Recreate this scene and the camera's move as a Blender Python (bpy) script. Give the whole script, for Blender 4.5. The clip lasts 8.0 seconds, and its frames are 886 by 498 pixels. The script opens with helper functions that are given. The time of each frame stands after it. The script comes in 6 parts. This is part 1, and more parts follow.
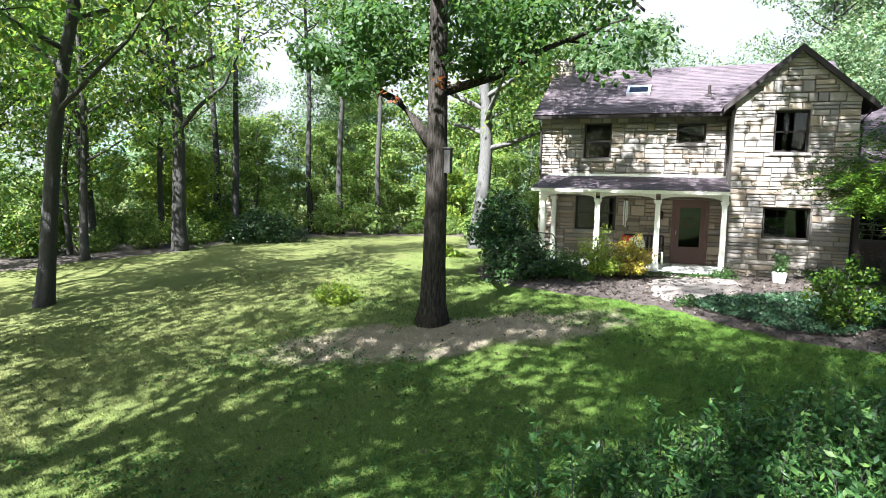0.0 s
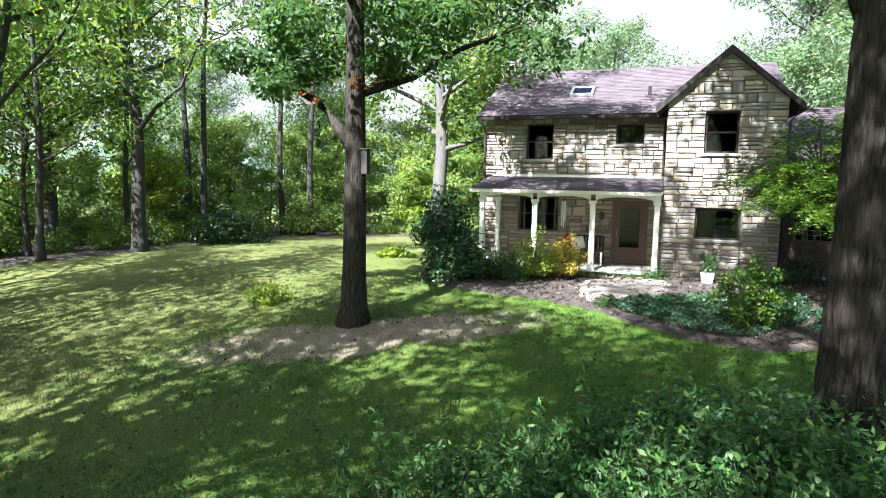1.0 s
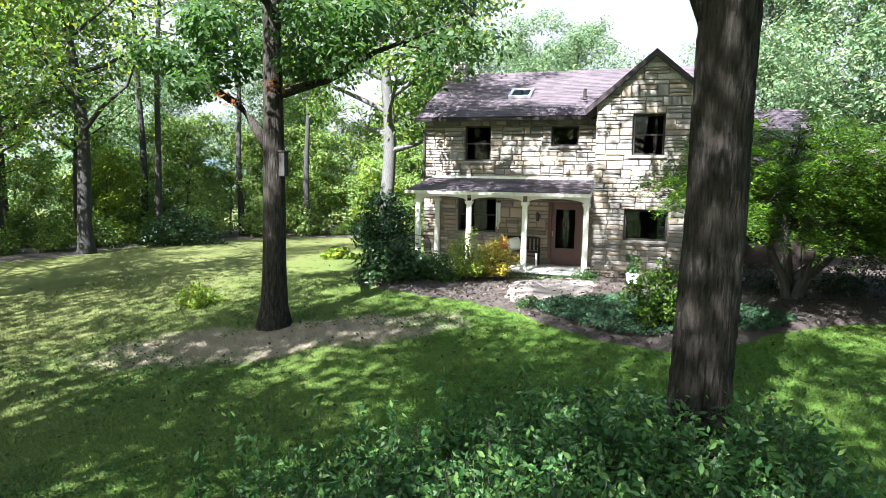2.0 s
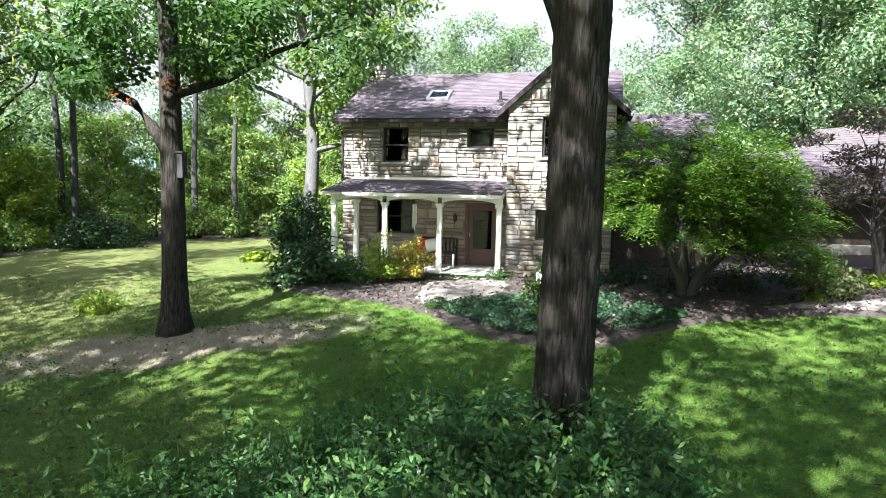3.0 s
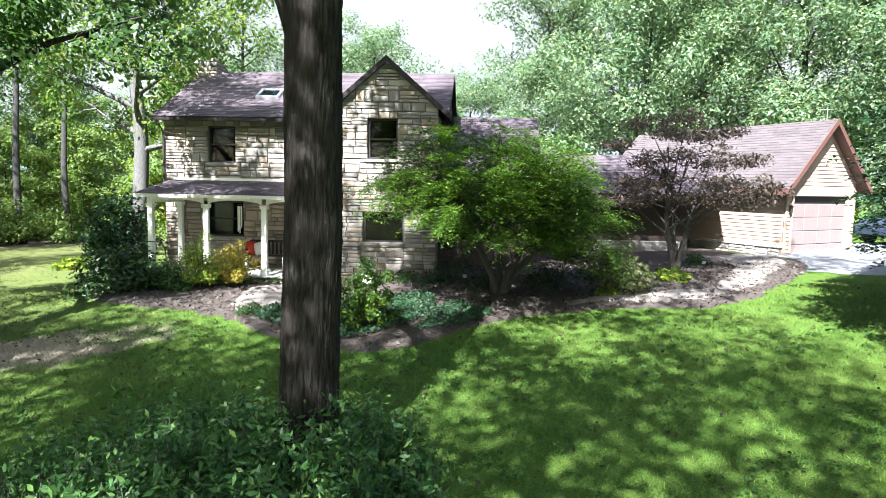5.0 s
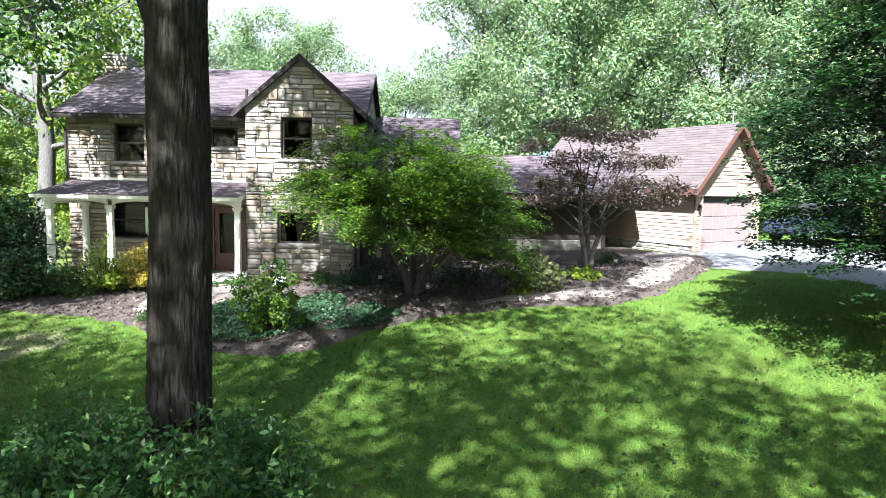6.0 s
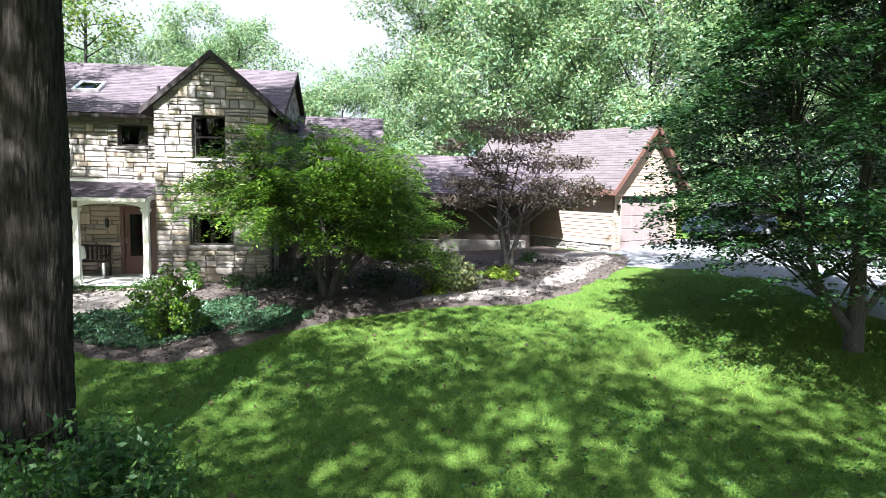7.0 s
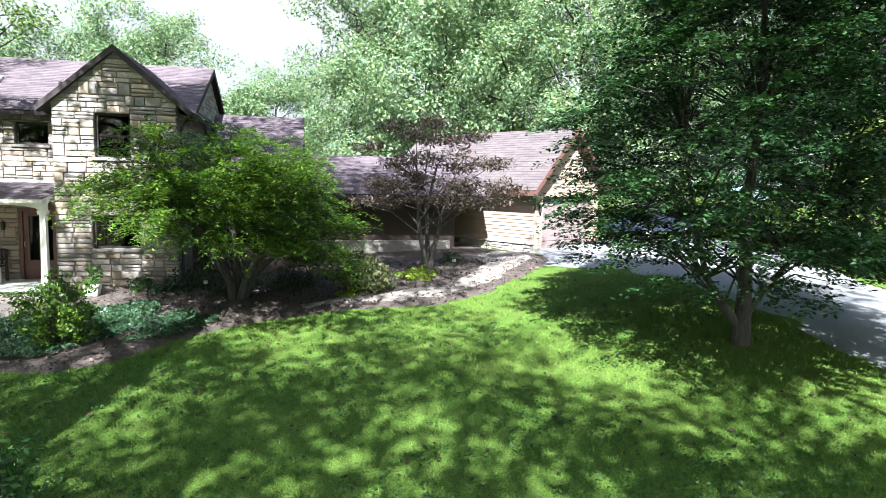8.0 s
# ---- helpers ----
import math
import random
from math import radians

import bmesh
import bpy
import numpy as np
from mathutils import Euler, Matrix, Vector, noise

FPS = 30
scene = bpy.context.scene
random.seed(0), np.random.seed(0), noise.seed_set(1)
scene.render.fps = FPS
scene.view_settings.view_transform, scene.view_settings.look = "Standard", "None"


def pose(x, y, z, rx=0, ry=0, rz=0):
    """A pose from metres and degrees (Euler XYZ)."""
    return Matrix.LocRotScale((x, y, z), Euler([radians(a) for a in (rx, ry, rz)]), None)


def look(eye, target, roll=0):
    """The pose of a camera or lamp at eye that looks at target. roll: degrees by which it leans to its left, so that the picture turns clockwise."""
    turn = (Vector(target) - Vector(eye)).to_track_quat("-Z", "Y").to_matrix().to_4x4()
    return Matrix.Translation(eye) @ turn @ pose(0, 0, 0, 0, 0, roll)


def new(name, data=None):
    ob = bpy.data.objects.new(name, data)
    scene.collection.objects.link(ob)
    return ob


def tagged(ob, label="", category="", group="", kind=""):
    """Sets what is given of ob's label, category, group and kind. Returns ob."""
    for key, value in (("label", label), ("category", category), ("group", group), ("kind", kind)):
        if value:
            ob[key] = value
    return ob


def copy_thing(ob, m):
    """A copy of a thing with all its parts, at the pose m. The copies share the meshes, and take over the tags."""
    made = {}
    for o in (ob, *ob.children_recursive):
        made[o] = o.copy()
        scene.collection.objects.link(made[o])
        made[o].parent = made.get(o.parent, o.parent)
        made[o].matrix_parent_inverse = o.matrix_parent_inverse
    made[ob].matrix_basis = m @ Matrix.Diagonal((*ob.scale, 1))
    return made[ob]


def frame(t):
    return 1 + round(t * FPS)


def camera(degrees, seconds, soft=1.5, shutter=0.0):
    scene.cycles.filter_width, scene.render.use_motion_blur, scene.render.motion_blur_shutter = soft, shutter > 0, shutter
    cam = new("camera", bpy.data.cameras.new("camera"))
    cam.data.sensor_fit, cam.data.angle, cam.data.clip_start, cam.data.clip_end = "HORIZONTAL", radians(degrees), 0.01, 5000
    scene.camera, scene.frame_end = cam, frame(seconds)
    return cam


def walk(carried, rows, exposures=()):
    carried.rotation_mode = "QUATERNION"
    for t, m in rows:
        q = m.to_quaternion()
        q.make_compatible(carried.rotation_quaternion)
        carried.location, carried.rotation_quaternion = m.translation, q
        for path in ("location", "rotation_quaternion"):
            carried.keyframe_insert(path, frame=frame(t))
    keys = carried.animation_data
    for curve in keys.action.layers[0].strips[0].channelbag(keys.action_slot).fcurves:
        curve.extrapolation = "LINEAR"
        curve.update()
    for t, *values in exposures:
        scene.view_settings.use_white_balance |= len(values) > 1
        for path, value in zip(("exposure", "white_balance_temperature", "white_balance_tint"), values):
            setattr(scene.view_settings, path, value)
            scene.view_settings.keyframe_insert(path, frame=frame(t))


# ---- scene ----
from mathutils.geometry import delaunay_2d_cdt

# ---------------------------------------------------------------- camera
cam = camera(71.1, 8.0, soft=0.6)
METRES, EYE, TURN = 8.4, 3.3, 20.6
ROWS = [
    (0.0, 0.0, 0.0, 0.0, 0.12, -6.33, -1.08),
    (0.5, 0.109, -0.0052, 0.002, 0.09, -6.32, -1.08),
    (1.0, 0.2213, -0.0061, 0.0046, 0.05, -6.27, -1.05),
    (2.5, 0.4546, -0.0167, 0.0172, -3.66, -6.2, -1.07),
    (3.0, 0.5071, -0.0212, 0.0202, -6.45, -6.14, -1.05),
    (3.5, 0.5587, -0.028, 0.0231, -9.2, -6.11, -1.06),
    (4.0, 0.6083, -0.0346, 0.0249, -11.87, -6.03, -1.1),
    (4.5, 0.6575, -0.0435, 0.0272, -14.44, -5.99, -1.11),
    (6.0, 0.798, -0.0803, 0.0332, -22.09, -5.86, -1.17),
    (6.5, 0.8437, -0.0956, 0.0349, -24.51, -5.84, -1.21),
    (7.0, 0.8889, -0.1137, 0.0368, -26.93, -5.78, -1.21),
    (7.5, 0.933, -0.1344, 0.0391, -29.38, -5.75, -1.23),
    (8.0, 0.9754, -0.1576, 0.0422, -31.9, -5.69, -1.27),
]
walk(cam, [(t, pose(0, 0, EYE, 0, 0, TURN) @ pose(METRES * x, METRES * y, METRES * z, 90 + pitch, roll, yaw))
           for t, x, y, z, yaw, pitch, roll in ROWS], [(0.0, 2.85, 5950, 9.0), (8.0, 2.85, 5950, 9.0)])

# ---------------------------------------------------------------- light
SUN_AZ, SUN_EL = 255.0, 48.0        # where the sun stands: degrees from +x, and above the horizon
world = bpy.data.worlds.new("sky")
scene.world = world
world.use_nodes = True
wn = world.node_tree
sky = wn.nodes.new("ShaderNodeTexSky")
sky.sky_type, sky.sun_disc = "NISHITA", False
sky.sun_elevation, sky.sun_rotation = radians(SUN_EL), radians(90 - SUN_AZ)
sky.air_density, sky.dust_density, sky.altitude = 1.0, 3.0, 200
wn.links.new(sky.outputs[0], wn.nodes["Background"].inputs[0])
wn.nodes["Background"].inputs[1].default_value = 0.058
sun = new("sun", bpy.data.lights.new("sun", "SUN"))
sun.data.energy, sun.data.angle, sun.data.color = 5.0, radians(0.55), (1.0, 0.97, 0.93)
to_sun = Vector((math.cos(radians(SUN_AZ)) * math.cos(radians(SUN_EL)), math.sin(radians(SUN_AZ)) * math.cos(radians(SUN_EL)), math.sin(radians(SUN_EL))))
sun.matrix_world = look(to_sun * 60, (0, 0, 0))

# ---------------------------------------------------------------- materials


def material(name):
    m = bpy.data.materials.new(name)
    m.use_nodes = True
    return m, m.node_tree, m.node_tree.nodes["Principled BSDF"]


def node(nt, kind, **sets):
    n = nt.nodes.new(kind)
    for k, v in sets.items():
        n.inputs[k.replace("_", " ")].default_value = v
    return n


def noise_at(nt, scale, detail=4.0, stretch=None, coords="Object"):
    tc = nt.nodes.new("ShaderNodeTexCoord")
    n = node(nt, "ShaderNodeTexNoise", Scale=scale, Detail=detail, Roughness=0.6)
    if stretch:
        mp = node(nt, "ShaderNodeMapping", Scale=stretch)
        nt.links.new(tc.outputs[coords], mp.inputs[0])
        nt.links.new(mp.outputs[0], n.inputs["Vector"])
    else:
        nt.links.new(tc.outputs[coords], n.inputs["Vector"])
    return n.outputs["Fac"]


def ramp(nt, fac, stops):
    r = nt.nodes.new("ShaderNodeValToRGB")
    while len(r.color_ramp.elements) < len(stops):
        r.color_ramp.elements.new(0.5)
    for e, (p, c) in zip(r.color_ramp.elements, stops):
        e.position, e.color = p, (*c, 1)
    nt.links.new(fac, r.inputs[0])
    return r.outputs[0]


def blend(nt, fac, a, b, mode="MIX"):
    mx = nt.nodes.new("ShaderNodeMix")
    mx.data_type, mx.blend_type = "RGBA", mode
    for sock, v in ((mx.inputs[0], fac), (mx.inputs[6], a), (mx.inputs[7], b)):
        if isinstance(v, (int, float)):
            sock.default_value = v
        elif isinstance(v, tuple):
            sock.default_value = (*v, 1)
        else:
            nt.links.new(v, sock)
    return mx.outputs[2]


def maths(nt, op, a, b=0.0):
    m = nt.nodes.new("ShaderNodeMath")
    m.operation = op
    for sock, v in zip(m.inputs, (a, b)):
        if isinstance(v, (int, float)):
            sock.default_value = v
        else:
            nt.links.new(v, sock)
    return m.outputs[0]


def relief(nt, bsdf, height, strength, distance=0.02):
    b = node(nt, "ShaderNodeBump", Strength=strength, Distance=distance)
    nt.links.new(height, b.inputs["Height"])
    nt.links.new(b.outputs[0], bsdf.inputs["Normal"])


def surface(name, a, b, scale=6.0, fine=60.0, rough=0.8, bump=0.3, vary=0.0, metal=0.0, stretch=None, piece=""):
    """Two tones by noise at two scales. vary: how far pieces differ, by object or by island."""
    m, nt, bs = material(name)
    col = blend(nt, noise_at(nt, scale, 4, stretch), a, b)
    small = noise_at(nt, fine, 3, stretch)
    col = blend(nt, 0.5, col, ramp(nt, small, [(0.3, tuple(c * 0.72 for c in a)), (0.7, tuple(min(1, c * 1.2) for c in b))]))
    if vary:
        if piece == "island":
            rnd = nt.nodes.new("ShaderNodeNewGeometry").outputs["Random Per Island"]
        else:
            rnd = nt.nodes.new("ShaderNodeObjectInfo").outputs["Random"]
        g = ramp(nt, rnd, [(0, (1 - vary,) * 3), (1, (1 + vary,) * 3)])
        col = blend(nt, 1.0, col, g, "MULTIPLY")
    nt.links.new(col, bs.inputs["Base Color"])
    bs.inputs["Roughness"].default_value, bs.inputs["Metallic"].default_value = rough, metal
    if bump:
        relief(nt, bs, small, bump)
    return m


def leaf_surface(name, tones, through_light=0.35, rough=0.45, tint=(1.55, 1.65, 0.8)):
    m, nt, bs = material(name)
    rnd = nt.nodes.new("ShaderNodeNewGeometry").outputs["Random Per Island"]
    col = ramp(nt, rnd, [(i / (len(tones) - 1), tuple(0.78 * v for v in c)) for i, c in enumerate(tones)])
    big = noise_at(nt, 0.7, 2)
    col = blend(nt, 1.0, col, ramp(nt, big, [(0.3, (0.75, 0.8, 0.75)), (0.7, (1.25, 1.2, 1.15))]), "MULTIPLY")
    nt.links.new(col, bs.inputs["Base Color"])
    bs.inputs["Roughness"].default_value, bs.inputs["Specular IOR Level"].default_value = rough, 0.25
    tr = nt.nodes.new("ShaderNodeBsdfTranslucent")
    nt.links.new(blend(nt, 1.0, col, tint, "MULTIPLY"), tr.inputs[0])
    mx = node(nt, "ShaderNodeMixShader", Fac=through_light)
    nt.links.new(bs.outputs[0], mx.inputs[1])
    nt.links.new(tr.outputs[0], mx.inputs[2])
    nt.links.new(mx.outputs[0], nt.nodes["Material Output"].inputs[0])
    return m


def lawn_colour(nt):
    """Greener to the east, dry and thin to the west, worn to bare soil round one tree."""
    tc = nt.nodes.new("ShaderNodeTexCoord")
    sep = nt.nodes.new("ShaderNodeSeparateXYZ")
    nt.links.new(tc.outputs["Object"], sep.inputs[0])
    wob = maths(nt, "MULTIPLY", maths(nt, "SUBTRACT", noise_at(nt, 0.35, 5), 0.5), 9.0)
    east = maths(nt, "DIVIDE", maths(nt, "ADD", maths(nt, "ADD", sep.outputs[0], 12.0), wob), 16.0)
    green = blend(nt, noise_at(nt, 0.9, 5), (0.034, 0.088, 0.011), (0.090, 0.128, 0.028))
    dry = blend(nt, noise_at(nt, 1.3, 5), (0.066, 0.092, 0.028), (0.140, 0.140, 0.056))
    col = blend(nt, ramp(nt, east, [(0.05, (0, 0, 0)), (0.75, (1, 1, 1))]), dry, green)
    # bare ellipse from (-8.5, 10.5) to (-1.2, 14.4)
    dx = maths(nt, "SUBTRACT", sep.outputs[0], -4.6)
    dy = maths(nt, "SUBTRACT", sep.outputs[1], 12.55)
    al = maths(nt, "ADD", maths(nt, "MULTIPLY", dx, 0.87), maths(nt, "MULTIPLY", dy, 0.49))
    ac = maths(nt, "SUBTRACT", maths(nt, "MULTIPLY", dy, 0.87), maths(nt, "MULTIPLY", dx, 0.49))
    r = maths(nt, "ADD", maths(nt, "POWER", maths(nt, "ABSOLUTE", maths(nt, "DIVIDE", al, 4.3)), 2.0), maths(nt, "POWER", maths(nt, "ABSOLUTE", maths(nt, "DIVIDE", ac, 1.5)), 2.0))
    r = maths(nt, "ADD", r, maths(nt, "MULTIPLY", maths(nt, "SUBTRACT", noise_at(nt, 1.1, 6), 0.5), 2.6))
    bare = ramp(nt, r, [(0.35, (1, 1, 1)), (0.95, (0, 0, 0))])
    soil = blend(nt, noise_at(nt, 2.5, 6), (0.15, 0.122, 0.094), (0.28, 0.238, 0.192))
    return blend(nt, bare, col, soil), bare


LAWN, nt_, bs_ = material("lawn")
c_, b_ = lawn_colour(nt_)
c_ = blend(nt_, 0.7, c_, blend(nt_, 1.0, c_, ramp(nt_, noise_at(nt_, 34, 5), [(0.3, (0.35, 0.4, 0.35)), (0.7, (1.5, 1.45, 1.3))]), "MULTIPLY"))
nt_.links.new(c_, bs_.inputs["Base Color"])
bs_.inputs["Roughness"].default_value, bs_.inputs["Specular IOR Level"].default_value = 0.9, 0.1
relief(nt_, bs_, noise_at(nt_, 30, 4), 0.9, 0.05)
BLADE, nt_, bs_ = material("grass blade")
c_, b_ = lawn_colour(nt_)
rnd_ = nt_.nodes.new("ShaderNodeNewGeometry").outputs["Random Per Island"]
c_ = blend(nt_, 1.0, c_, ramp(nt_, rnd_, [(0, (0.7, 0.75, 0.7)), (0.85, (1.3, 1.35, 1.2)), (1, (1.9, 1.6, 1.3))]), "MULTIPLY")
nt_.links.new(c_, bs_.inputs["Base Color"])
bs_.inputs["Roughness"].default_value, bs_.inputs["Specular IOR Level"].default_value = 0.7, 0.12

# Darker copy of the bark below: backlit trunk shade put into the colour
BARK_WOOD = surface("woodland bark darkened as backlit", (0.014, 0.013, 0.012), (0.046, 0.043, 0.040), 3.0, 14.0, 0.95, 1.0, stretch=(3, 3, 0.45))
BARK = surface("dark furrowed bark", (0.026, 0.023, 0.021), (0.075, 0.068, 0.062), 3.0, 14.0, 0.95, 1.0, stretch=(3, 3, 0.45))
BARK_NEAR, nt_, bs_ = material("furrowed oak bark")
plate_ = noise_at(nt_, 8.0, 6, (3.2, 3.2, 0.5))
c_ = ramp(nt_, plate_, [(0.36, (0.011, 0.010, 0.009)), (0.50, (0.030, 0.026, 0.022)), (0.60, (0.043, 0.038, 0.033)), (0.72, (0.082, 0.075, 0.066))])
c_ = blend(nt_, ramp(nt_, noise_at(nt_, 1.1, 3), [(0.45, (0, 0, 0)), (0.75, (0.6, 0.6, 0.6))]), c_, (0.056, 0.046, 0.038))
nt_.links.new(c_, bs_.inputs["Base Color"])
bs_.inputs["Roughness"].default_value, bs_.inputs["Specular IOR Level"].default_value = 0.95, 0.1
relief(nt_, bs_, plate_, 1.0, 0.06)
BARK_PALE = surface("pale bark", (0.032, 0.031, 0.029), (0.125, 0.121, 0.116), 1.6, 14.0, 0.9, 0.7, stretch=(2, 2, 0.6))
STONE = surface("sandstone", (0.205, 0.178, 0.154), (0.335, 0.296, 0.259), 2.5, 26.0, 0.9, 0.6, vary=0.34)
STONE_TAN = surface("tan sandstone", (0.225, 0.178, 0.134), (0.325, 0.266, 0.206), 2.5, 26.0, 0.9, 0.6, vary=0.32)
STONE_GREY = surface("grey sandstone", (0.160, 0.146, 0.133), (0.265, 0.244, 0.225), 2.5, 26.0, 0.9, 0.6, vary=0.34)
STONE_SOFT = surface("joined sandstone", (0.195, 0.170, 0.147), (0.315, 0.279, 0.245), 2.5, 26.0, 0.9, 0.5, vary=0.3, piece="island")
MORTAR = surface("mortar", (0.115, 0.104, 0.090), (0.175, 0.16, 0.14), 5, 60, 0.95, 0.4)
SHINGLE = surface("brown-purple asphalt shingle", (0.050, 0.037, 0.044), (0.083, 0.065, 0.074), 1.5, 80, 0.95, 0.4, vary=0.28, piece="island")
SHINGLE_PALE = surface("weathered rose shingle", (0.058, 0.046, 0.048), (0.082, 0.067, 0.069), 1.5, 80, 0.95, 0.4, vary=0.16, piece="island")
TRIM_DARK = surface("dark brown painted trim", (0.016, 0.011, 0.011), (0.030, 0.022, 0.021), 4, 40, 0.85, 0.1)
TRIM_RUST = surface("rust brown fascia", (0.075, 0.035, 0.028), (0.11, 0.052, 0.04), 4, 40, 0.6, 0.1)
CREAM = surface("cream painted wood", (0.70, 0.68, 0.60), (0.80, 0.78, 0.72), 3, 30, 0.5, 0.08)
WHITE = surface("white paint", (0.74, 0.74, 0.72), (0.82, 0.82, 0.80), 4, 30, 0.5, 0.05)
CEDAR = surface("honey cedar clapboard", (0.25, 0.182, 0.135), (0.33, 0.252, 0.20), 3.0, 20, 0.7, 0.25, vary=0.12, stretch=(0.5, 0.5, 5))
# Brown boards with the deep shade behind the maple put into their colour
CEDAR_SHADE = surface("brown boards darkened for shade", (0.024, 0.015, 0.012), (0.045, 0.03, 0.022), 3.0, 20, 0.7, 0.25, vary=0.12, stretch=(0.5, 0.5, 5))
GDOOR = surface("mauve grey garage door paint", (0.15, 0.115, 0.112), (0.20, 0.155, 0.15), 2, 30, 0.6, 0.1)
DOOR = surface("dark red-brown door paint", (0.075, 0.03, 0.024), (0.11, 0.045, 0.036), 3, 30, 0.45, 0.1)
BLACK = surface("black painted metal", (0.012, 0.012, 0.013), (0.025, 0.025, 0.026), 5, 50, 0.45, 0.05)
FLAG = surface("porch flagstone", (0.34, 0.34, 0.32), (0.46, 0.45, 0.42), 2, 25, 0.8, 0.3, vary=0.15)
MULCH = surface("bark mulch and leaf litter", (0.022, 0.016, 0.013), (0.068, 0.052, 0.044), 2.2, 34, 0.95, 1.0)
GRAVEL = surface("pale trodden grit path", (0.115, 0.097, 0.084), (0.195, 0.170, 0.151), 1.6, 40, 0.95, 0.8)
DRIVE = surface("blue-grey worn asphalt", (0.11, 0.115, 0.125), (0.18, 0.185, 0.195), 1.0, 60, 0.9, 0.5)
# Plaster taken nearly black, so the colour holds the rooms' shade
PLASTER = surface("plaster darkened as room shade", (0.010, 0.010, 0.010), (0.018, 0.017, 0.016), 2, 20, 0.9, 0.05)
RED = surface("red cloth", (0.38, 0.022, 0.016), (0.50, 0.04, 0.03), 8, 60, 0.9, 0.2)
CLOTH = surface("white cloth", (0.66, 0.63, 0.56), (0.75, 0.72, 0.66), 8, 60, 0.9, 0.2)
STEEL = surface("pale aluminium", (0.60, 0.61, 0.62), (0.72, 0.73, 0.74), 5, 50, 0.3, 0.03, metal=0.7)
TERRA = surface("dark bronze", (0.035, 0.03, 0.025), (0.06, 0.05, 0.04), 5, 50, 0.4, 0.05, metal=0.5)



def glass(name, tone, ior):
    """A thin pane: clear straight on by its tone, and a mirror by its gloss."""
    m, nt, bs = material(name)
    nt.nodes.remove(bs)
    fr = node(nt, "ShaderNodeFresnel", IOR=ior)
    tp = nt.nodes.new("ShaderNodeBsdfTransparent")
    tp.inputs[0].default_value = (*tone, 1)
    gl = node(nt, "ShaderNodeBsdfGlossy", Roughness=0.02)
    mx = nt.nodes.new("ShaderNodeMixShader")
    for p, q in ((fr.outputs[0], mx.inputs[0]), (tp.outputs[0], mx.inputs[1]), (gl.outputs[0], mx.inputs[2]), (mx.outputs[0], nt.nodes["Material Output"].inputs[0])):
        nt.links.new(p, q)
    return m


# window panes toned down to darken the rooms behind them
GLASS = glass("window glass", (0.42, 0.45, 0.45), 1.35)
GLASS_CLEAR = glass("skylight glass", (0.9, 0.92, 0.92), 1.45)

L_WOOD = leaf_surface("woodland leaf", [(0.050, 0.110, 0.030), (0.085, 0.158, 0.040), (0.135, 0.21, 0.052), (0.23, 0.245, 0.06)], 0.55)
# Distance haze and sunlight are mixed into these pale leaf tones
L_SUNNY = leaf_surface("sunlit leaf greyed by haze", [(0.072, 0.138, 0.076), (0.118, 0.198, 0.108), (0.175, 0.255, 0.138), (0.25, 0.295, 0.15)], 0.38, tint=(1.4, 1.5, 0.9))
# Woodland leaf in lighter tones that paint sun on the understorey
L_GLADE = leaf_surface("leaf brightened as sunlit understorey", [(0.085, 0.150, 0.045), (0.13, 0.21, 0.062), (0.19, 0.27, 0.08), (0.28, 0.31, 0.10)], 0.5)
L_OAK = leaf_surface("oak leaf", [(0.030, 0.075, 0.024), (0.052, 0.108, 0.032), (0.085, 0.150, 0.042)], 0.45)
L_MAPLE = leaf_surface("japanese maple leaf", [(0.020, 0.056, 0.008), (0.038, 0.090, 0.011), (0.070, 0.132, 0.015), (0.145, 0.215, 0.022)], 0.38)
L_PURPLE = leaf_surface("purple-brown dogwood leaf", [(0.062, 0.042, 0.042), (0.10, 0.068, 0.066), (0.095, 0.085, 0.06), (0.16, 0.115, 0.105)], 0.3)
L_DARK = leaf_surface("dark glossy leaf", [(0.012, 0.032, 0.010), (0.022, 0.050, 0.014), (0.040, 0.078, 0.018)], 0.18, 0.35)
L_MAGNOLIA = leaf_surface("deep green leaf", [(0.012, 0.036, 0.014), (0.020, 0.056, 0.019), (0.040, 0.090, 0.027)], 0.22, 0.4)
L_YELLOW = leaf_surface("yellow-green leaf", [(0.095, 0.165, 0.020), (0.17, 0.25, 0.028), (0.27, 0.31, 0.04)], 0.35)
L_GOLD = leaf_surface("golden azalea leaf", [(0.15, 0.16, 0.02), (0.28, 0.25, 0.03), (0.36, 0.30, 0.04), (0.20, 0.10, 0.04)], 0.3)
L_WEED = leaf_surface("weed leaf", [(0.026, 0.076, 0.024), (0.046, 0.116, 0.034), (0.070, 0.155, 0.044), (0.14, 0.235, 0.06)], 0.32)
L_IVY = leaf_surface("blue-green ground cover leaf", [(0.022, 0.055, 0.030), (0.035, 0.080, 0.042), (0.060, 0.11, 0.050)], 0.2, 0.4)
L_RED = leaf_surface("red autumn leaf", [(0.16, 0.035, 0.02), (0.22, 0.06, 0.025), (0.16, 0.09, 0.03)], 0.35)
L_PALE = leaf_surface("pale weeping leaf", [(0.045, 0.070, 0.022), (0.080, 0.100, 0.040), (0.17, 0.165, 0.09)], 0.3)
L_FALLEN = leaf_surface("fallen leaf", [(0.018, 0.014, 0.009), (0.036, 0.026, 0.015), (0.07, 0.05, 0.028)], 0.1, 0.8)
L_LITTER = leaf_surface("leaf litter", [(0.024, 0.017, 0.013), (0.052, 0.038, 0.031), (0.095, 0.075, 0.063), (0.16, 0.135, 0.117)], 0.05, 0.9)
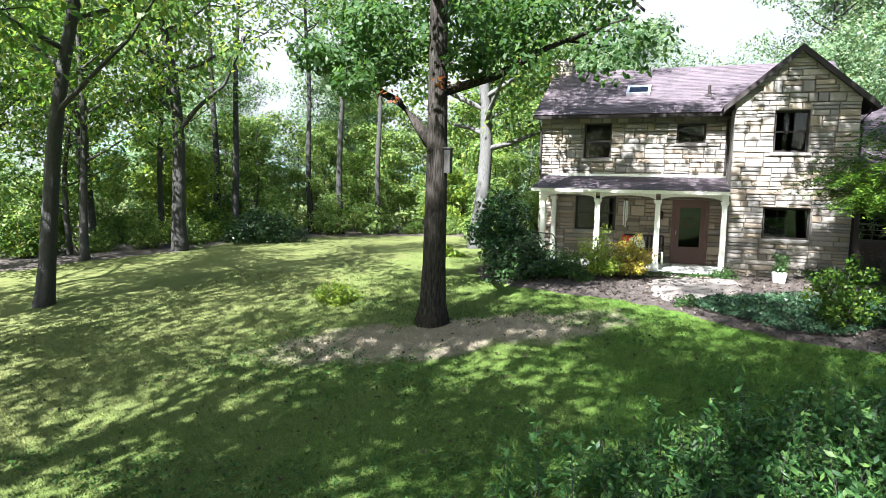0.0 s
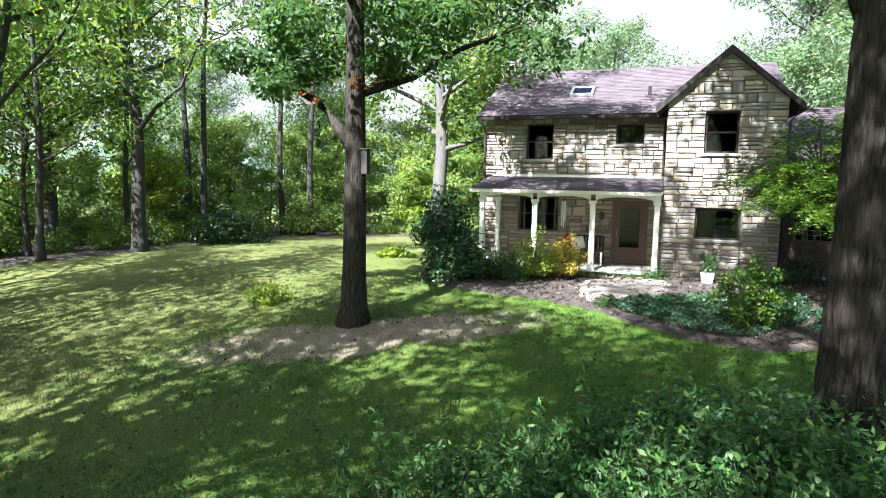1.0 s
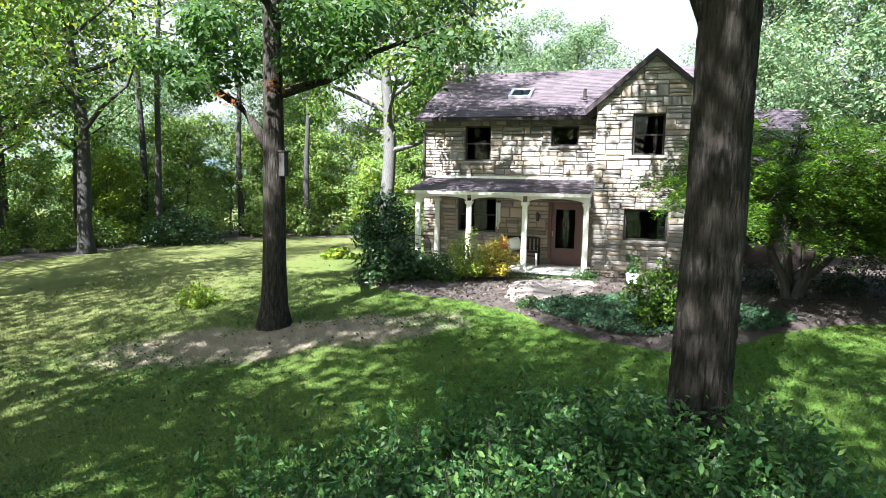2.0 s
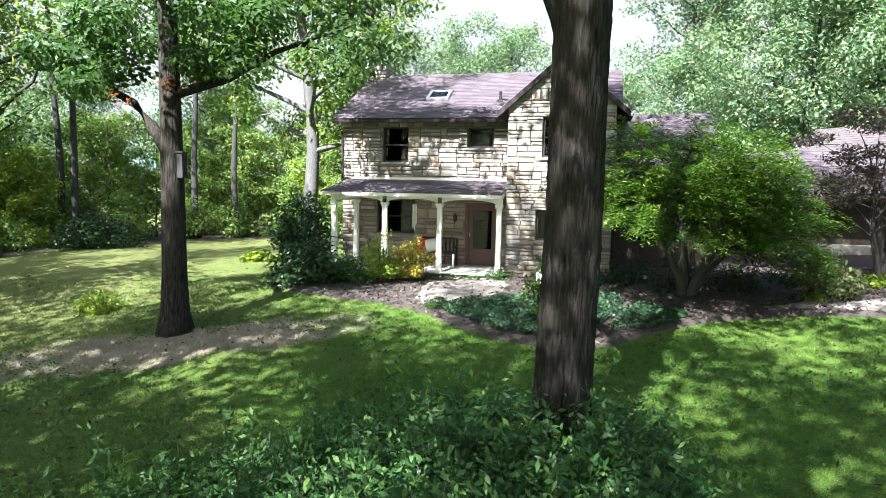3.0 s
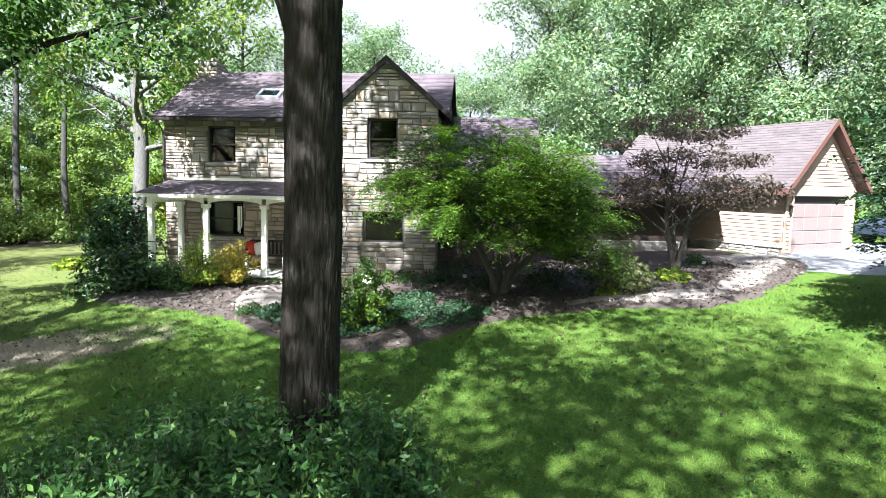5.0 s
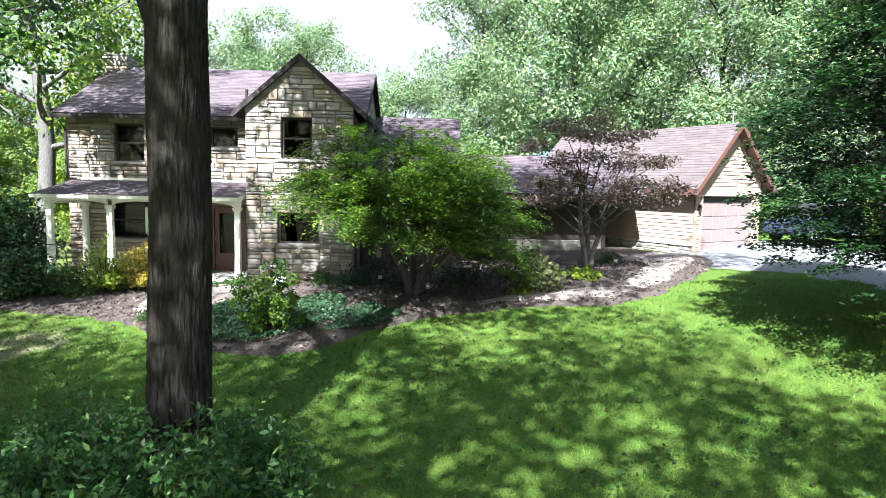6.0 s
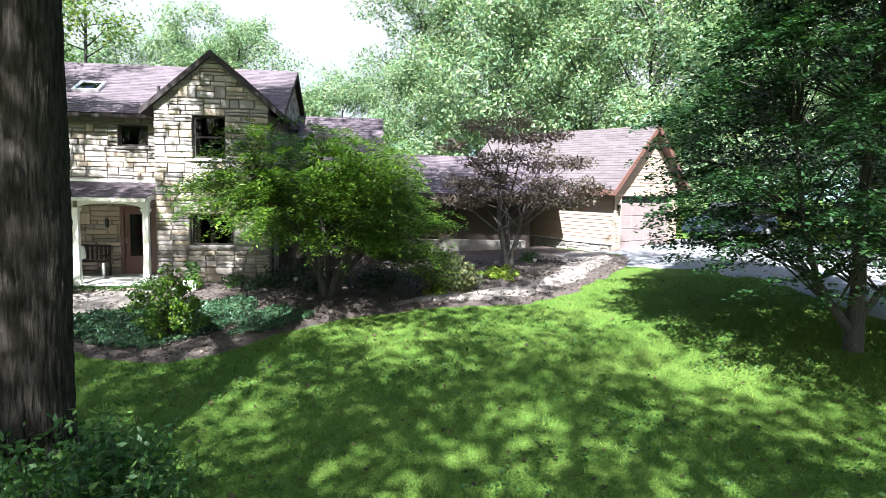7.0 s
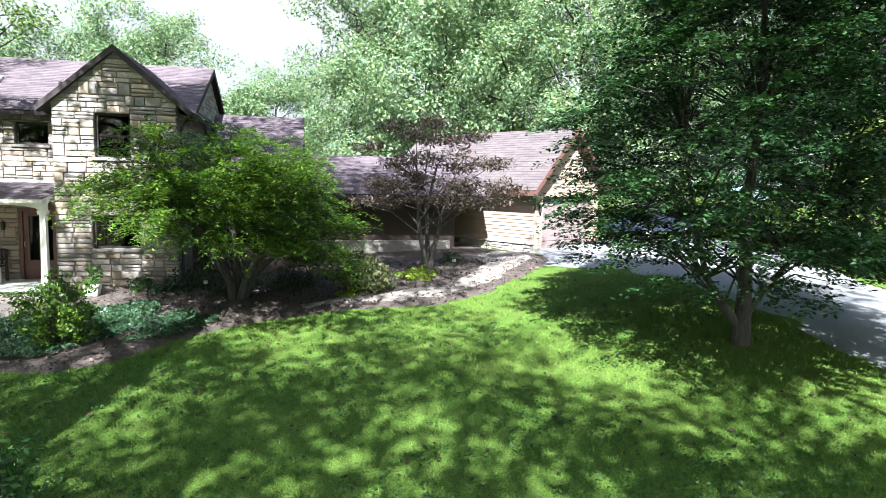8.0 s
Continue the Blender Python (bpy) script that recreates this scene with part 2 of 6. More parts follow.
L_CLOVER = leaf_surface("clover leaf", [(0.022, 0.070, 0.014), (0.040, 0.105, 0.020), (0.070, 0.14, 0.03)], 0.25, 0.6)
CLOUD, nt_, bs_ = material("white haze")
nt_.nodes.remove(bs_)
em_ = node(nt_, "ShaderNodeEmission", Strength=0.155)
nt_.links.new(ramp(nt_, noise_at(nt_, 0.004, 3), [(0.35, (0.90, 0.97, 1.0)), (0.6, (1.0, 1.0, 1.0))]), em_.inputs[0])
nt_.links.new(em_.outputs[0], nt_.nodes["Material Output"].inputs[0])
HILL = surface("distant hazy hillside", (0.10, 0.15, 0.17), (0.13, 0.18, 0.20), 0.05, 0.4, 1.0, 0)

# ---------------------------------------------------------------- mesh helpers


class Shape:
    """Collects faces of one mesh."""

    def __init__(self):
        self.v, self.f = [], []

    def add(self, verts, faces):
        o = len(self.v)
        self.v += [tuple(p) for p in verts]
        self.f += [tuple(o + i for i in q) for q in faces]
        return self

    def box(self, x0, y0, z0, x1, y1, z1):
        return self.add([(x0, y0, z0), (x1, y0, z0), (x1, y1, z0), (x0, y1, z0), (x0, y0, z1), (x1, y0, z1), (x1, y1, z1), (x0, y1, z1)],
                        [(0, 3, 2, 1), (4, 5, 6, 7), (0, 1, 5, 4), (1, 2, 6, 5), (2, 3, 7, 6), (3, 0, 4, 7)])

    def prism(self, outline, away):
        """A flat polygon pushed along a vector."""
        n, w = len(outline), Vector(away)
        pts = [Vector(p) for p in outline]
        return self.add(pts + [p + w for p in pts], [tuple(range(n))[::-1], tuple(range(n, 2 * n))] + [(i, (i + 1) % n, n + (i + 1) % n, n + i) for i in range(n)])

    def tube(self, path, radii, sides=8, cap=True):
        rings, pts = [], [Vector(p) for p in path]
        for i, p in enumerate(pts):
            d = (pts[min(i + 1, len(pts) - 1)] - pts[max(i - 1, 0)]).normalized()
            a = d.orthogonal().normalized() if abs(d.z) < 0.9 else (Vector((1, 0, 0)) - d * d.x).normalized()
            b = d.cross(a)
            rings.append([p + (a * math.cos(2 * math.pi * k / sides) + b * math.sin(2 * math.pi * k / sides)) * radii[i] for k in range(sides)])
        faces = [(i * sides + k, i * sides + (k + 1) % sides, (i + 1) * sides + (k + 1) % sides, (i + 1) * sides + k) for i in range(len(pts) - 1) for k in range(sides)]
        if cap:
            faces += [tuple(range(sides))[::-1], tuple((len(pts) - 1) * sides + k for k in range(sides))]
        return self.add([q for r in rings for q in r], faces)

    def mesh(self, name, mat, smooth=False):
        me = bpy.data.meshes.new(name)
        me.from_pydata(self.v, [], self.f)
        me.materials.append(mat)
        if smooth:
            me.polygons.foreach_set("use_smooth", [True] * len(me.polygons))
        me.update()
        return me


def bevelled(me, width, segments=1):
    bm = bmesh.new()
    bm.from_mesh(me)
    bmesh.ops.bevel(bm, geom=bm.edges[:], offset=width, segments=segments, affect="EDGES", clamp_overlap=True)
    bm.to_mesh(me)
    bm.free()
    return me


HOME = {}


def thing(name, base, label, category, group="", kind=""):
    ob = new(name)
    ob.empty_display_size = 0.2
    ob.location = base
    HOME[ob.name] = Matrix.Translation(base)
    return tagged(ob, label, category, group, kind)


def part(name, me, parent, label="", kind="", local=False):
    """One mesh object under a thing or a part; its mesh is laid in world metres unless local."""
    ob = new(name, me)
    ob.parent = parent
    if not local:
        ob.matrix_parent_inverse = HOME.get(parent.name, Matrix()).inverted()
    return tagged(ob, label, "", "", kind)


def solid(name, me, label, category, group="", kind=""):
    return tagged(new(name, me), label, category, group, kind)


def quads_mesh(name, verts, mat, normals_up=False):
    """A mesh of loose four-cornered leaves from an array (n, 4, 3)."""
    n = len(verts)
    me = bpy.data.meshes.new(name)
    me.vertices.add(4 * n)
    me.vertices.foreach_set("co", np.asarray(verts, dtype=np.float32).reshape(-1))
    me.loops.add(4 * n)
    me.loops.foreach_set("vertex_index", np.arange(4 * n, dtype=np.int32))
    me.polygons.add(n)
    me.polygons.foreach_set("loop_start", np.arange(0, 4 * n, 4, dtype=np.int32))
    me.materials.append(mat)
    me.update(calc_edges=True)
    return me


def tris_mesh(name, verts, mat):
    """A mesh of loose three-cornered leaves from an array (n, 3, 3)."""
    n = len(verts)
    me = bpy.data.meshes.new(name)
    me.vertices.add(3 * n)
    me.vertices.foreach_set("co", np.asarray(verts, dtype=np.float32).reshape(-1))
    me.loops.add(3 * n)
    me.loops.foreach_set("vertex_index", np.arange(3 * n, dtype=np.int32))
    me.polygons.add(n)
    me.polygons.foreach_set("loop_start", np.arange(0, 3 * n, 3, dtype=np.int32))
    me.materials.append(mat)
    me.update(calc_edges=True)
    return me


def leaf_quads(rng, centres, size, up=0.8, slim=0.55, droop=0.0, hug=1.3, spray=0.0):
    """Kite-shaped leaves at the given places, facing upwards and, where clumps give it, out of their clump.
    spray: how far the leaves point along the way out of the clump."""
    out = None
    if isinstance(centres, tuple):
        centres, out = centres
    n = len(centres)
    nrm = rng.normal(size=(n, 3)) * (1.0 if out is None else 0.6) + np.array([0, 0, up * (1.6 if out is None else 1.0)])
    a = rng.normal(size=(n, 3))
    a[:, 2] -= droop
    if out is not None:
        nrm += out * hug
        a += out * spray
    nrm /= np.linalg.norm(nrm, axis=1, keepdims=True)
    a -= nrm * (a * nrm).sum(1, keepdims=True)
    a /= np.linalg.norm(a, axis=1, keepdims=True)
    b = np.cross(nrm, a)
    s = (size * rng.uniform(0.6, 1.35, size=n))[:, None]
    c = np.asarray(centres)
    return np.stack([c - a * s * 0.5, c + b * s * slim * 0.5 - nrm * s * 0.08, c + a * s * 0.5 - nrm * s * 0.12, c - b * s * slim * 0.5 - nrm * s * 0.08], axis=1)


def clump_points(rng, clumps, count, flat=0.6):
    """Random places in ellipsoidal clumps (x, y, z, r), denser at the shell, and the way out of the clump at each."""
    cl = np.array(clumps)
    w = cl[:, 3] ** 2
    pick = rng.choice(len(cl), size=count, p=w / w.sum())
    d = rng.normal(size=(count, 3))
    d /= np.linalg.norm(d, axis=1, keepdims=True)
    away = d.copy()
    d *= (rng.uniform(0, 1, size=count) ** 0.33)[:, None] * cl[pick, 3:4]
    d[:, 2] *= flat
    return cl[pick, :3] + d, away


def inside(poly, x, y):
    hit = False
    for i in range(len(poly)):
        (x0, y0), (x1, y1) = poly[i - 1], poly[i]
        if (y0 > y) != (y1 > y) and x < (x1 - x0) * (y - y0) / (y1 - y0) + x0:
            hit = not hit
    return hit


# ---------------------------------------------------------------- ground


def ground_z(x, y):
    s = y if y < 17 else 17 + 3 * (1 - math.exp(-(y - 17) / 3))
    far = max(0.0, math.hypot(x, y - 15) - 60)
    return -1.0 + 0.042 * max(-40, min(x, 18)) + 0.088 * max(s, -30) - 0.03 * min(max(0, y - 26), 60) - 0.01 * min(far, 100)


def roughness_z(x, y):
    return 0.05 * noise.noise((x * 0.5, y * 0.5, 0)) + 0.02 * noise.noise((x * 1.7, y * 1.7, 3))


def steps(lo, hi, step):
    return list(np.arange(lo, hi + 1e-6, step))


gx = [-900, -500, -250, -140, -90] + steps(-64, -32, 2) + steps(-30, 28, 0.5) + steps(30, 64, 2) + [90, 140, 250, 500, 900]
gy = [-900, -400, -150, -60, -30, -16] + steps(-10, 34, 0.5) + steps(36, 80, 2) + [110, 160, 280, 500, 900]
ground = Shape()
ground.v = [(x, y, ground_z(x, y) + roughness_z(x, y)) for y in gy for x in gx]
ground.f = [(j * len(gx) + i, j * len(gx) + i + 1, (j + 1) * len(gx) + i + 1, (j + 1) * len(gx) + i) for j in range(len(gy) - 1) for i in range(len(gx) - 1)]
solid("ground", ground.mesh("ground", LAWN, True), "patchy mown lawn, dry and worn in places", "lawn", kind="structure")


def draped(name, poly, mat, lift, label, category, step=0.4, rise=0.0, seed=0):
    """A sheet of soil or paving over the ground, with an uneven edge and a small fall at its rim."""
    rng = random.Random(seed)
    edge = []
    for i in range(len(poly)):
        (x0, y0), (x1, y1) = poly[i - 1], poly[i]
        n = max(1, int(math.hypot(x1 - x0, y1 - y0) / 0.3))
        for k in range(n):
            edge.append((x0 + (x1 - x0) * k / n + rng.uniform(-0.05, 0.05), y0 + (y1 - y0) * k / n + rng.uniform(-0.05, 0.05)))
    xs, ys = [p[0] for p in edge], [p[1] for p in edge]
    pts = [Vector(p) for p in edge]
    for x in np.arange(min(xs), max(xs), step):
        for y in np.arange(min(ys), max(ys), step):
            q = (x + rng.uniform(-0.1, 0.1), y + rng.uniform(-0.1, 0.1))
            if inside(edge, *q) and min((q[0] - p[0]) ** 2 + (q[1] - p[1]) ** 2 for p in edge) > 0.03:
                pts.append(Vector(q))
    n = len(edge)
    vs, _, fs, *_ = delaunay_2d_cdt(pts, [(i, (i + 1) % n) for i in range(n)], [list(range(n))], 1, 1e-5)
    sh = Shape()
    sh.v = [(v.x, v.y, ground_z(v.x, v.y) + roughness_z(v.x, v.y) + (lift + rise + 0.03 * noise.noise((v.x * 2, v.y * 2, 7)) if i >= n else -0.02)) for i, v in enumerate(vs)]
    sh.f = [tuple(f) for f in fs]
    return solid(name, sh.mesh(name, mat, True), label, category, kind="structure")


BED = [(-6.3, 19.6), (-5.5, 17.9), (-4.2, 17.0), (-2.7, 16.4), (-1.2, 15.9), (0.1, 15.2), (0.9, 14.4), (2.3, 13.5), (3.6, 13.1), (4.6, 13.6), (5.6, 14.5), (6.7, 15.4),
       (8.8, 15.8), (11.0, 15.9), (12.6, 16.8), (14.0, 18.4), (15.2, 19.9), (15.9, 21.3), (15.6, 22.9), (13.4, 26.2), (10, 25.5), (7.4, 24.5), (7.4, 22.5), (4.3, 22.5), (4.3, 19.7), (1.3, 19.7), (1.3, 19.1), (-4.2, 19.1), (-4.6, 21.0), (-6.0, 21.4)]
draped("mulch_bed", BED, MULCH, 0.05, "planting bed of brown mulch and leaf litter", "flower bed", seed=1)
draped("pavement_1", [(-0.6, 16.6), (0.0, 15.6), (0.9, 15.9), (1.0, 16.7), (1.9, 17.3), (2.0, 18.2), (1.3, 18.9), (-0.4, 18.9), (-0.9, 17.8)], GRAVEL, 0.10, "pale trodden path to the porch step", "path", seed=2)
draped("pavement_2", [(7.4, 16.0), (9.0, 16.2), (11.0, 16.3), (12.4, 17.2), (13.7, 18.7), (14.9, 20.3), (15.5, 21.9), (14.6, 23.4), (13.4, 23.0), (13.2, 20.6), (12.4, 19.2), (11.4, 17.7), (9.6, 17.2), (7.6, 16.8)], GRAVEL, 0.10, "pale trodden path along the lawn edge", "path", seed=3)
draped("driveway", [(14.6, 19.4), (16.6, 18.6), (17.8, 16.3), (18.0, 13.4), (17.5, 10.6), (16.6, 8.0), (15.0, 4.0), (18.6, 2.6), (20.6, 6.5), (22.3, 11.0), (23.2, 15.0), (24.2, 18.5), (26, 22), (27, 28), (24, 31), (19.6, 27.2), (16.2, 25.6), (14.9, 23.8), (15.6, 22.0)],
       DRIVE, 0.03, "blue-grey worn driveway dappled with shade", "driveway", 0.7, seed=4)

# ---------------------------------------------------------------- masonry and carpentry


def clip(poly, a, b, c):
    """The part of a convex polygon where a*u + b*v <= c."""
    out = []
    for i in range(len(poly)):
        p, q = poly[i - 1], poly[i]
        dp, dq = a * p[0] + b * p[1] - c, a * q[0] + b * q[1] - c
        if (dp <= 0) != (dq <= 0):
            s = dp / (dp - dq)
            out.append((p[0] + (q[0] - p[0]) * s, p[1] + (q[1] - p[1]) * s))
        if dq <= 0:
            out.append(q)
    return out


def ashlar(rng, u0, u1, z0, z1, holes, tall=(0.12, 0.25)):
    """Rectangles (u, z, u, z) of coursed rubble that leave the holes free."""
    marks = sorted({z0, z1, *[h[1] for h in holes if z0 < h[1] < z1], *[h[3] for h in holes if z0 < h[3] < z1]})
    rows = []                                  # (z, z, from u, to u): courses jump from section to section
    for lo, hi in zip(marks, marks[1:]):
        m = max(1, round((hi - lo) / rng.uniform(0.4, 0.75)))
        bands = [lo] + [lo + (hi - lo) * (k + rng.uniform(-0.15, 0.15)) / m for k in range(1, m)] + [hi]
        for a, b in zip(bands, bands[1:]):
            s = u0
            while s < u1 - 0.01:
                e = s + rng.uniform(0.55, 1.5)
                e = u1 if u1 - e < 0.5 else e
                n = max(1, round((b - a) / rng.uniform(*tall)))
                cuts = [a] + sorted(a + (b - a) * (k + rng.uniform(-0.25, 0.25)) / n for k in range(1, n)) + [b]
                rows += [(c, d, s, e) for c, d in zip(cuts, cuts[1:])]
                s = e
    out = []
    for a, b, from_u, to_u in rows:
        spans, mid = [(from_u, to_u)], (a + b) / 2
        for h in holes:
            if h[1] < mid < h[3]:
                spans = [s for p, q in spans for s in ((p, min(q, h[0])), (max(p, h[2]), q)) if s[1] - s[0] > 0.04]
        for p, q in spans:
            u = p
            while u < q - 0.02:
                kind = rng.random()
                w = rng.uniform(0.18, 0.50) if kind < 0.55 else rng.uniform(0.34, 0.70)
                e = q if q - (u + w) < 0.22 else u + w
                if kind < 0.55 or b - a < 0.17:
                    out.append((u, a, e, b))
                else:
                    n = 3 if b - a > 0.30 and rng.random() < 0.4 else 2
                    cut = [a] + sorted(a + (b - a) * (k + rng.uniform(-0.15, 0.15)) / n for k in range(1, n)) + [b]
                    for c, d in zip(cut, cut[1:]):
                        s = u + (e - u) * rng.uniform(0.3, 0.7)
                        if e - u > 0.6 and rng.random() < 0.5:
                            out += [(u, c, s, d), (s, c, e, d)]
                        else:
                            out.append((u, c, e, d))
                u = e
    return out


def stone_block(seed):
    """A rough-faced block one metre long and high and as deep, its front face towards -y."""
    rng = random.Random(seed)
    sh = Shape()
    r = lambda k: rng.uniform(-k, k)
    back = [(-0.5, 0.5, -0.5), (0.5, 0.5, -0.5), (0.5, 0.5, 0.5), (-0.5, 0.5, 0.5)]
    rim = [(-0.5 + r(0.015), -0.2, -0.5 + r(0.02)), (0.5 + r(0.015), -0.2, -0.5 + r(0.02)), (0.5 + r(0.015), -0.2, 0.5 + r(0.02)), (-0.5 + r(0.015), -0.2, 0.5 + r(0.02))]
    face = [(-0.46, -0.45 + r(0.12), -0.42), (0.46, -0.45 + r(0.12), -0.42), (0.46, -0.45 + r(0.12), 0.42), (-0.46, -0.45 + r(0.12), 0.42)]
    mids = [(r(0.15), -0.55 + r(0.12), r(0.1))]
    sh.v = back + rim + face + mids
    sh.f = [(i, (i + 1) % 4, 4 + (i + 1) % 4, 4 + i) for i in range(4)] + [(4 + i, 4 + (i + 1) % 4, 8 + (i + 1) % 4, 8 + i) for i in range(4)] + [(8 + i, 8 + (i + 1) % 4, 12) for i in range(4)]
    return sh


BLOCKS = {m.name: [stone_block(k).mesh("stone", m) for k in range(5)] for m in (STONE, STONE_TAN, STONE_GREY)}


def lay_stones(wall, rects, at, rng, tones=(STONE, STONE, STONE_TAN, STONE_GREY), limit=300, cuts=(), deep=0.09):
    """Sets the stones as pieces of the wall; at: pose whose x runs along the wall and -y out of it. Those cut by a slope, or past the limit, are joined."""
    rest = Shape()
    count = 0
    for u0, z0, u1, z1 in rects:
        g = 0.008
        poly = [(u0 + g, z0 + g), (u1 - g, z0 + g), (u1 - g, z1 - g), (u0 + g, z1 - g)]
        whole = all(a * p[0] + b * p[1] <= c for a, b, c in cuts for p in poly)
        if whole and count < limit:
            ob = new("stone", rng.choice(BLOCKS[rng.choice(tones).name]))
            ob.parent = wall
            ob.matrix_parent_inverse = HOME.get(wall.name, Matrix()).inverted()
            ob.matrix_basis = at @ Matrix.LocRotScale(((u0 + u1) / 2, rng.uniform(-0.012, 0.008), (z0 + z1) / 2), None, (u1 - u0 - 2 * g, deep, z1 - z0 - 2 * g))
            count += 1
        else:
            for c in cuts:
                poly = clip(poly, *c) if len(poly) > 2 else []
            if len(poly) > 2:
                y = -deep * rng.uniform(0.3, 0.5)
                rest.prism([at @ Vector((u, y, z)) for u, z in poly], at.to_3x3() @ Vector((0, deep, 0)))
    if rest.v:
        part("stone_infill", rest.mesh("stone_infill", STONE_SOFT), wall, kind="stuff")


def holed(sh, at, u0, u1, z0, z1, holes, y0, y1):
    """A slab with openings through it, as butted boxes."""
    zs = sorted({z0, z1, *[v for h in holes for v in (h[1], h[3]) if z0 < v < z1]})
    for a, b in zip(zs, zs[1:]):
        spans = [(u0, u1)]
        for h in holes:
            if h[1] < (a + b) / 2 < h[3]:
                spans = [s for p, q in spans for s in ((p, min(q, h[0])), (max(p, h[2]), q)) if s[1] - s[0] > 0.001]
        for p, q in spans:
            o = len(sh.v)
            sh.box(p, y0, a, q, y1, b)
            sh.v[o:] = [tuple(at @ Vector(v)) for v in sh.v[o:]]
    return sh


def bar(sh, at, u0, z0, u1, z1, y0, y1):
    o = len(sh.v)
    sh.box(u0, y0, z0, u1, y1, z1)
    sh.v[o:] = [tuple(at @ Vector(v)) for v in sh.v[o:]]
    return sh


def window(parent, at, u0, z0, u1, z1, trim=TRIM_DARK, sill=True, meeting=True, grid=(0, 0), grid_all=False, label="", deep=0.10):
    """A sash window set back in its opening: frame, two panes, glazing bars and a stone sill."""
    w = 0.055
    ring = Shape()
    for r in ((u0, z0, u0 + w, z1), (u1 - w, z0, u1, z1), (u0 + w, z0, u1 - w, z0 + w), (u0 + w, z1 - w, u1 - w, z1)):
        bar(ring, at, *r, deep, deep + 0.07)
    win = part("window", ring.mesh("window_frame", trim), parent, label or "dark-framed window with black-looking glass")
    zm = (z0 + z1) / 2
    if meeting:
        part("meeting_rail", bar(Shape(), at, u0 + w, zm - 0.025, u1 - w, zm + 0.025, deep + 0.005, deep + 0.065).mesh("meeting_rail", trim), win)
    for a, b in (((z0 + w, zm - 0.025), (zm + 0.025, z1 - w)) if meeting else ((z0 + w, z1 - w),)):
        pane = part("pane", bar(Shape(), at, u0 + w, a, u1 - w, b, deep + 0.03, deep + 0.036).mesh("pane", GLASS), win)
        pane.visible_shadow = False
        if grid[0] and (grid_all or b > zm):
            g = Shape()
            for k in range(1, grid[0]):
                u = u0 + w + (u1 - u0 - 2 * w) * k / grid[0]
                bar(g, at, u - 0.01, a, u + 0.01, b, deep + 0.018, deep + 0.028)
            for k in range(1, grid[1]):
                z = a + (b - a) * k / grid[1]
                bar(g, at, u0 + w, z - 0.01, u1 - w, z + 0.01, deep + 0.016, deep + 0.029)
            part("glazing_bars", g.mesh("glazing_bars", trim), win)
    if sill:
        part("sill", bevelled(bar(Shape(), at, u0 - 0.07, z0 - 0.09, u1 + 0.07, z0 - 0.004, -0.09, deep).mesh("sill", STONE_GREY), 0.012), win, "pale stone sill")
    return win


def shingles(parent, corner, along, up, width, length, rng, mat=SHINGLE, cuts=(), course=0.14, tab=0.33, name="shingles"):
    """Courses of overlapping tabs on a roof plane; corner: lower left, along and up: unit vectors in the plane; cuts in its (u, v)."""
    a, b = Vector(along).normalized(), Vector(up).normalized()
    n = a.cross(b)
    c0 = Vector(corner)
    sh = Shape()
    for j in range(int(math.ceil(length / course))):
        v0, v1 = j * course, min(length, (j + 1) * course + 0.02)
        u = -tab * rng.random()
        while u < width:
            w = tab * rng.uniform(0.75, 1.2)
            poly = [(max(0, u), v0), (min(width, u + w), v0), (min(width, u + w), v1), (max(0, u), v1)]
            u += w + 0.006
            for c in cuts:
                poly = clip(poly, *c) if len(poly) > 2 else []
            if len(poly) > 2 and poly[1][0] - poly[0][0] > 0.01:
                rise = rng.uniform(0.0, 0.004)
                top = [c0 + a * p + b * q + n * (0.011 + rise - 0.009 * (q - v0) / max(1e-6, v1 - v0)) for p, q in poly]
                low = [c0 + a * p + b * q for p, q in poly]
                m = len(poly)
                sh.add(top + low, [tuple(range(m))] + [(i, m + i, m + (i + 1) % m, (i + 1) % m) for i in range(m)])
    return part(name, sh.mesh(name, mat), parent, kind="stuff")


# ---------------------------------------------------------------- the stone house
rng_h = random.Random(11)
X0, X1, XG = -4.45, 4.42, 1.38      # west end, east end, west edge of the gabled wing
YM, YG, YB = 21.1, 19.55, 27.9      # main front, wing front, back
EAVE, RIDGE, YR, YE = 5.50, 7.48, 24.5, 20.75
PITCH = (RIDGE - EAVE) / (YR - YE)
house = thing("house", (0, 23, 0.5), "two-storey tan and grey fieldstone house with brown roof", "house")
front = pose(0, YM, 0)
wing = pose(0, YG, 0)
W_UP = [(-3.01, 4.11, -2.13, 5.25), (-0.14, 4.59, 0.70, 5.21)]
W_LOW = [(-3.21, 1.76, -1.89, 2.88), (-0.14, 0.78, 0.93, 2.82)]
W_GAB = [(2.39, 4.24, 3.25, 5.39), (2.27, 1.83, 3.45, 2.71)]

upper = part("upper_wall", holed(Shape(), front, X0, XG + 0.2, 3.3, 5.45, W_UP, 0.03, 0.33).mesh("upper_wall", MORTAR), house, "coursed fieldstone upper wall, dappled")
lower = part("porch_wall", holed(Shape(), front, X0, XG + 0.2, 0.1, 3.3, W_LOW, 0.03, 0.33).mesh("porch_wall", MORTAR), house, "warm tan fieldstone wall under the porch")
gab = holed(Shape(), wing, XG, X1, 0.1, 5.5, W_GAB, 0.03, 0.33)
gab.prism([(XG, YG + 0.03, 5.5), (X1, YG + 0.03, 5.5), (X1, YG + 0.03, 5.62), (2.9, YG + 0.03, 7.0), (XG, YG + 0.03, 5.62)], (0, 0.3, 0))
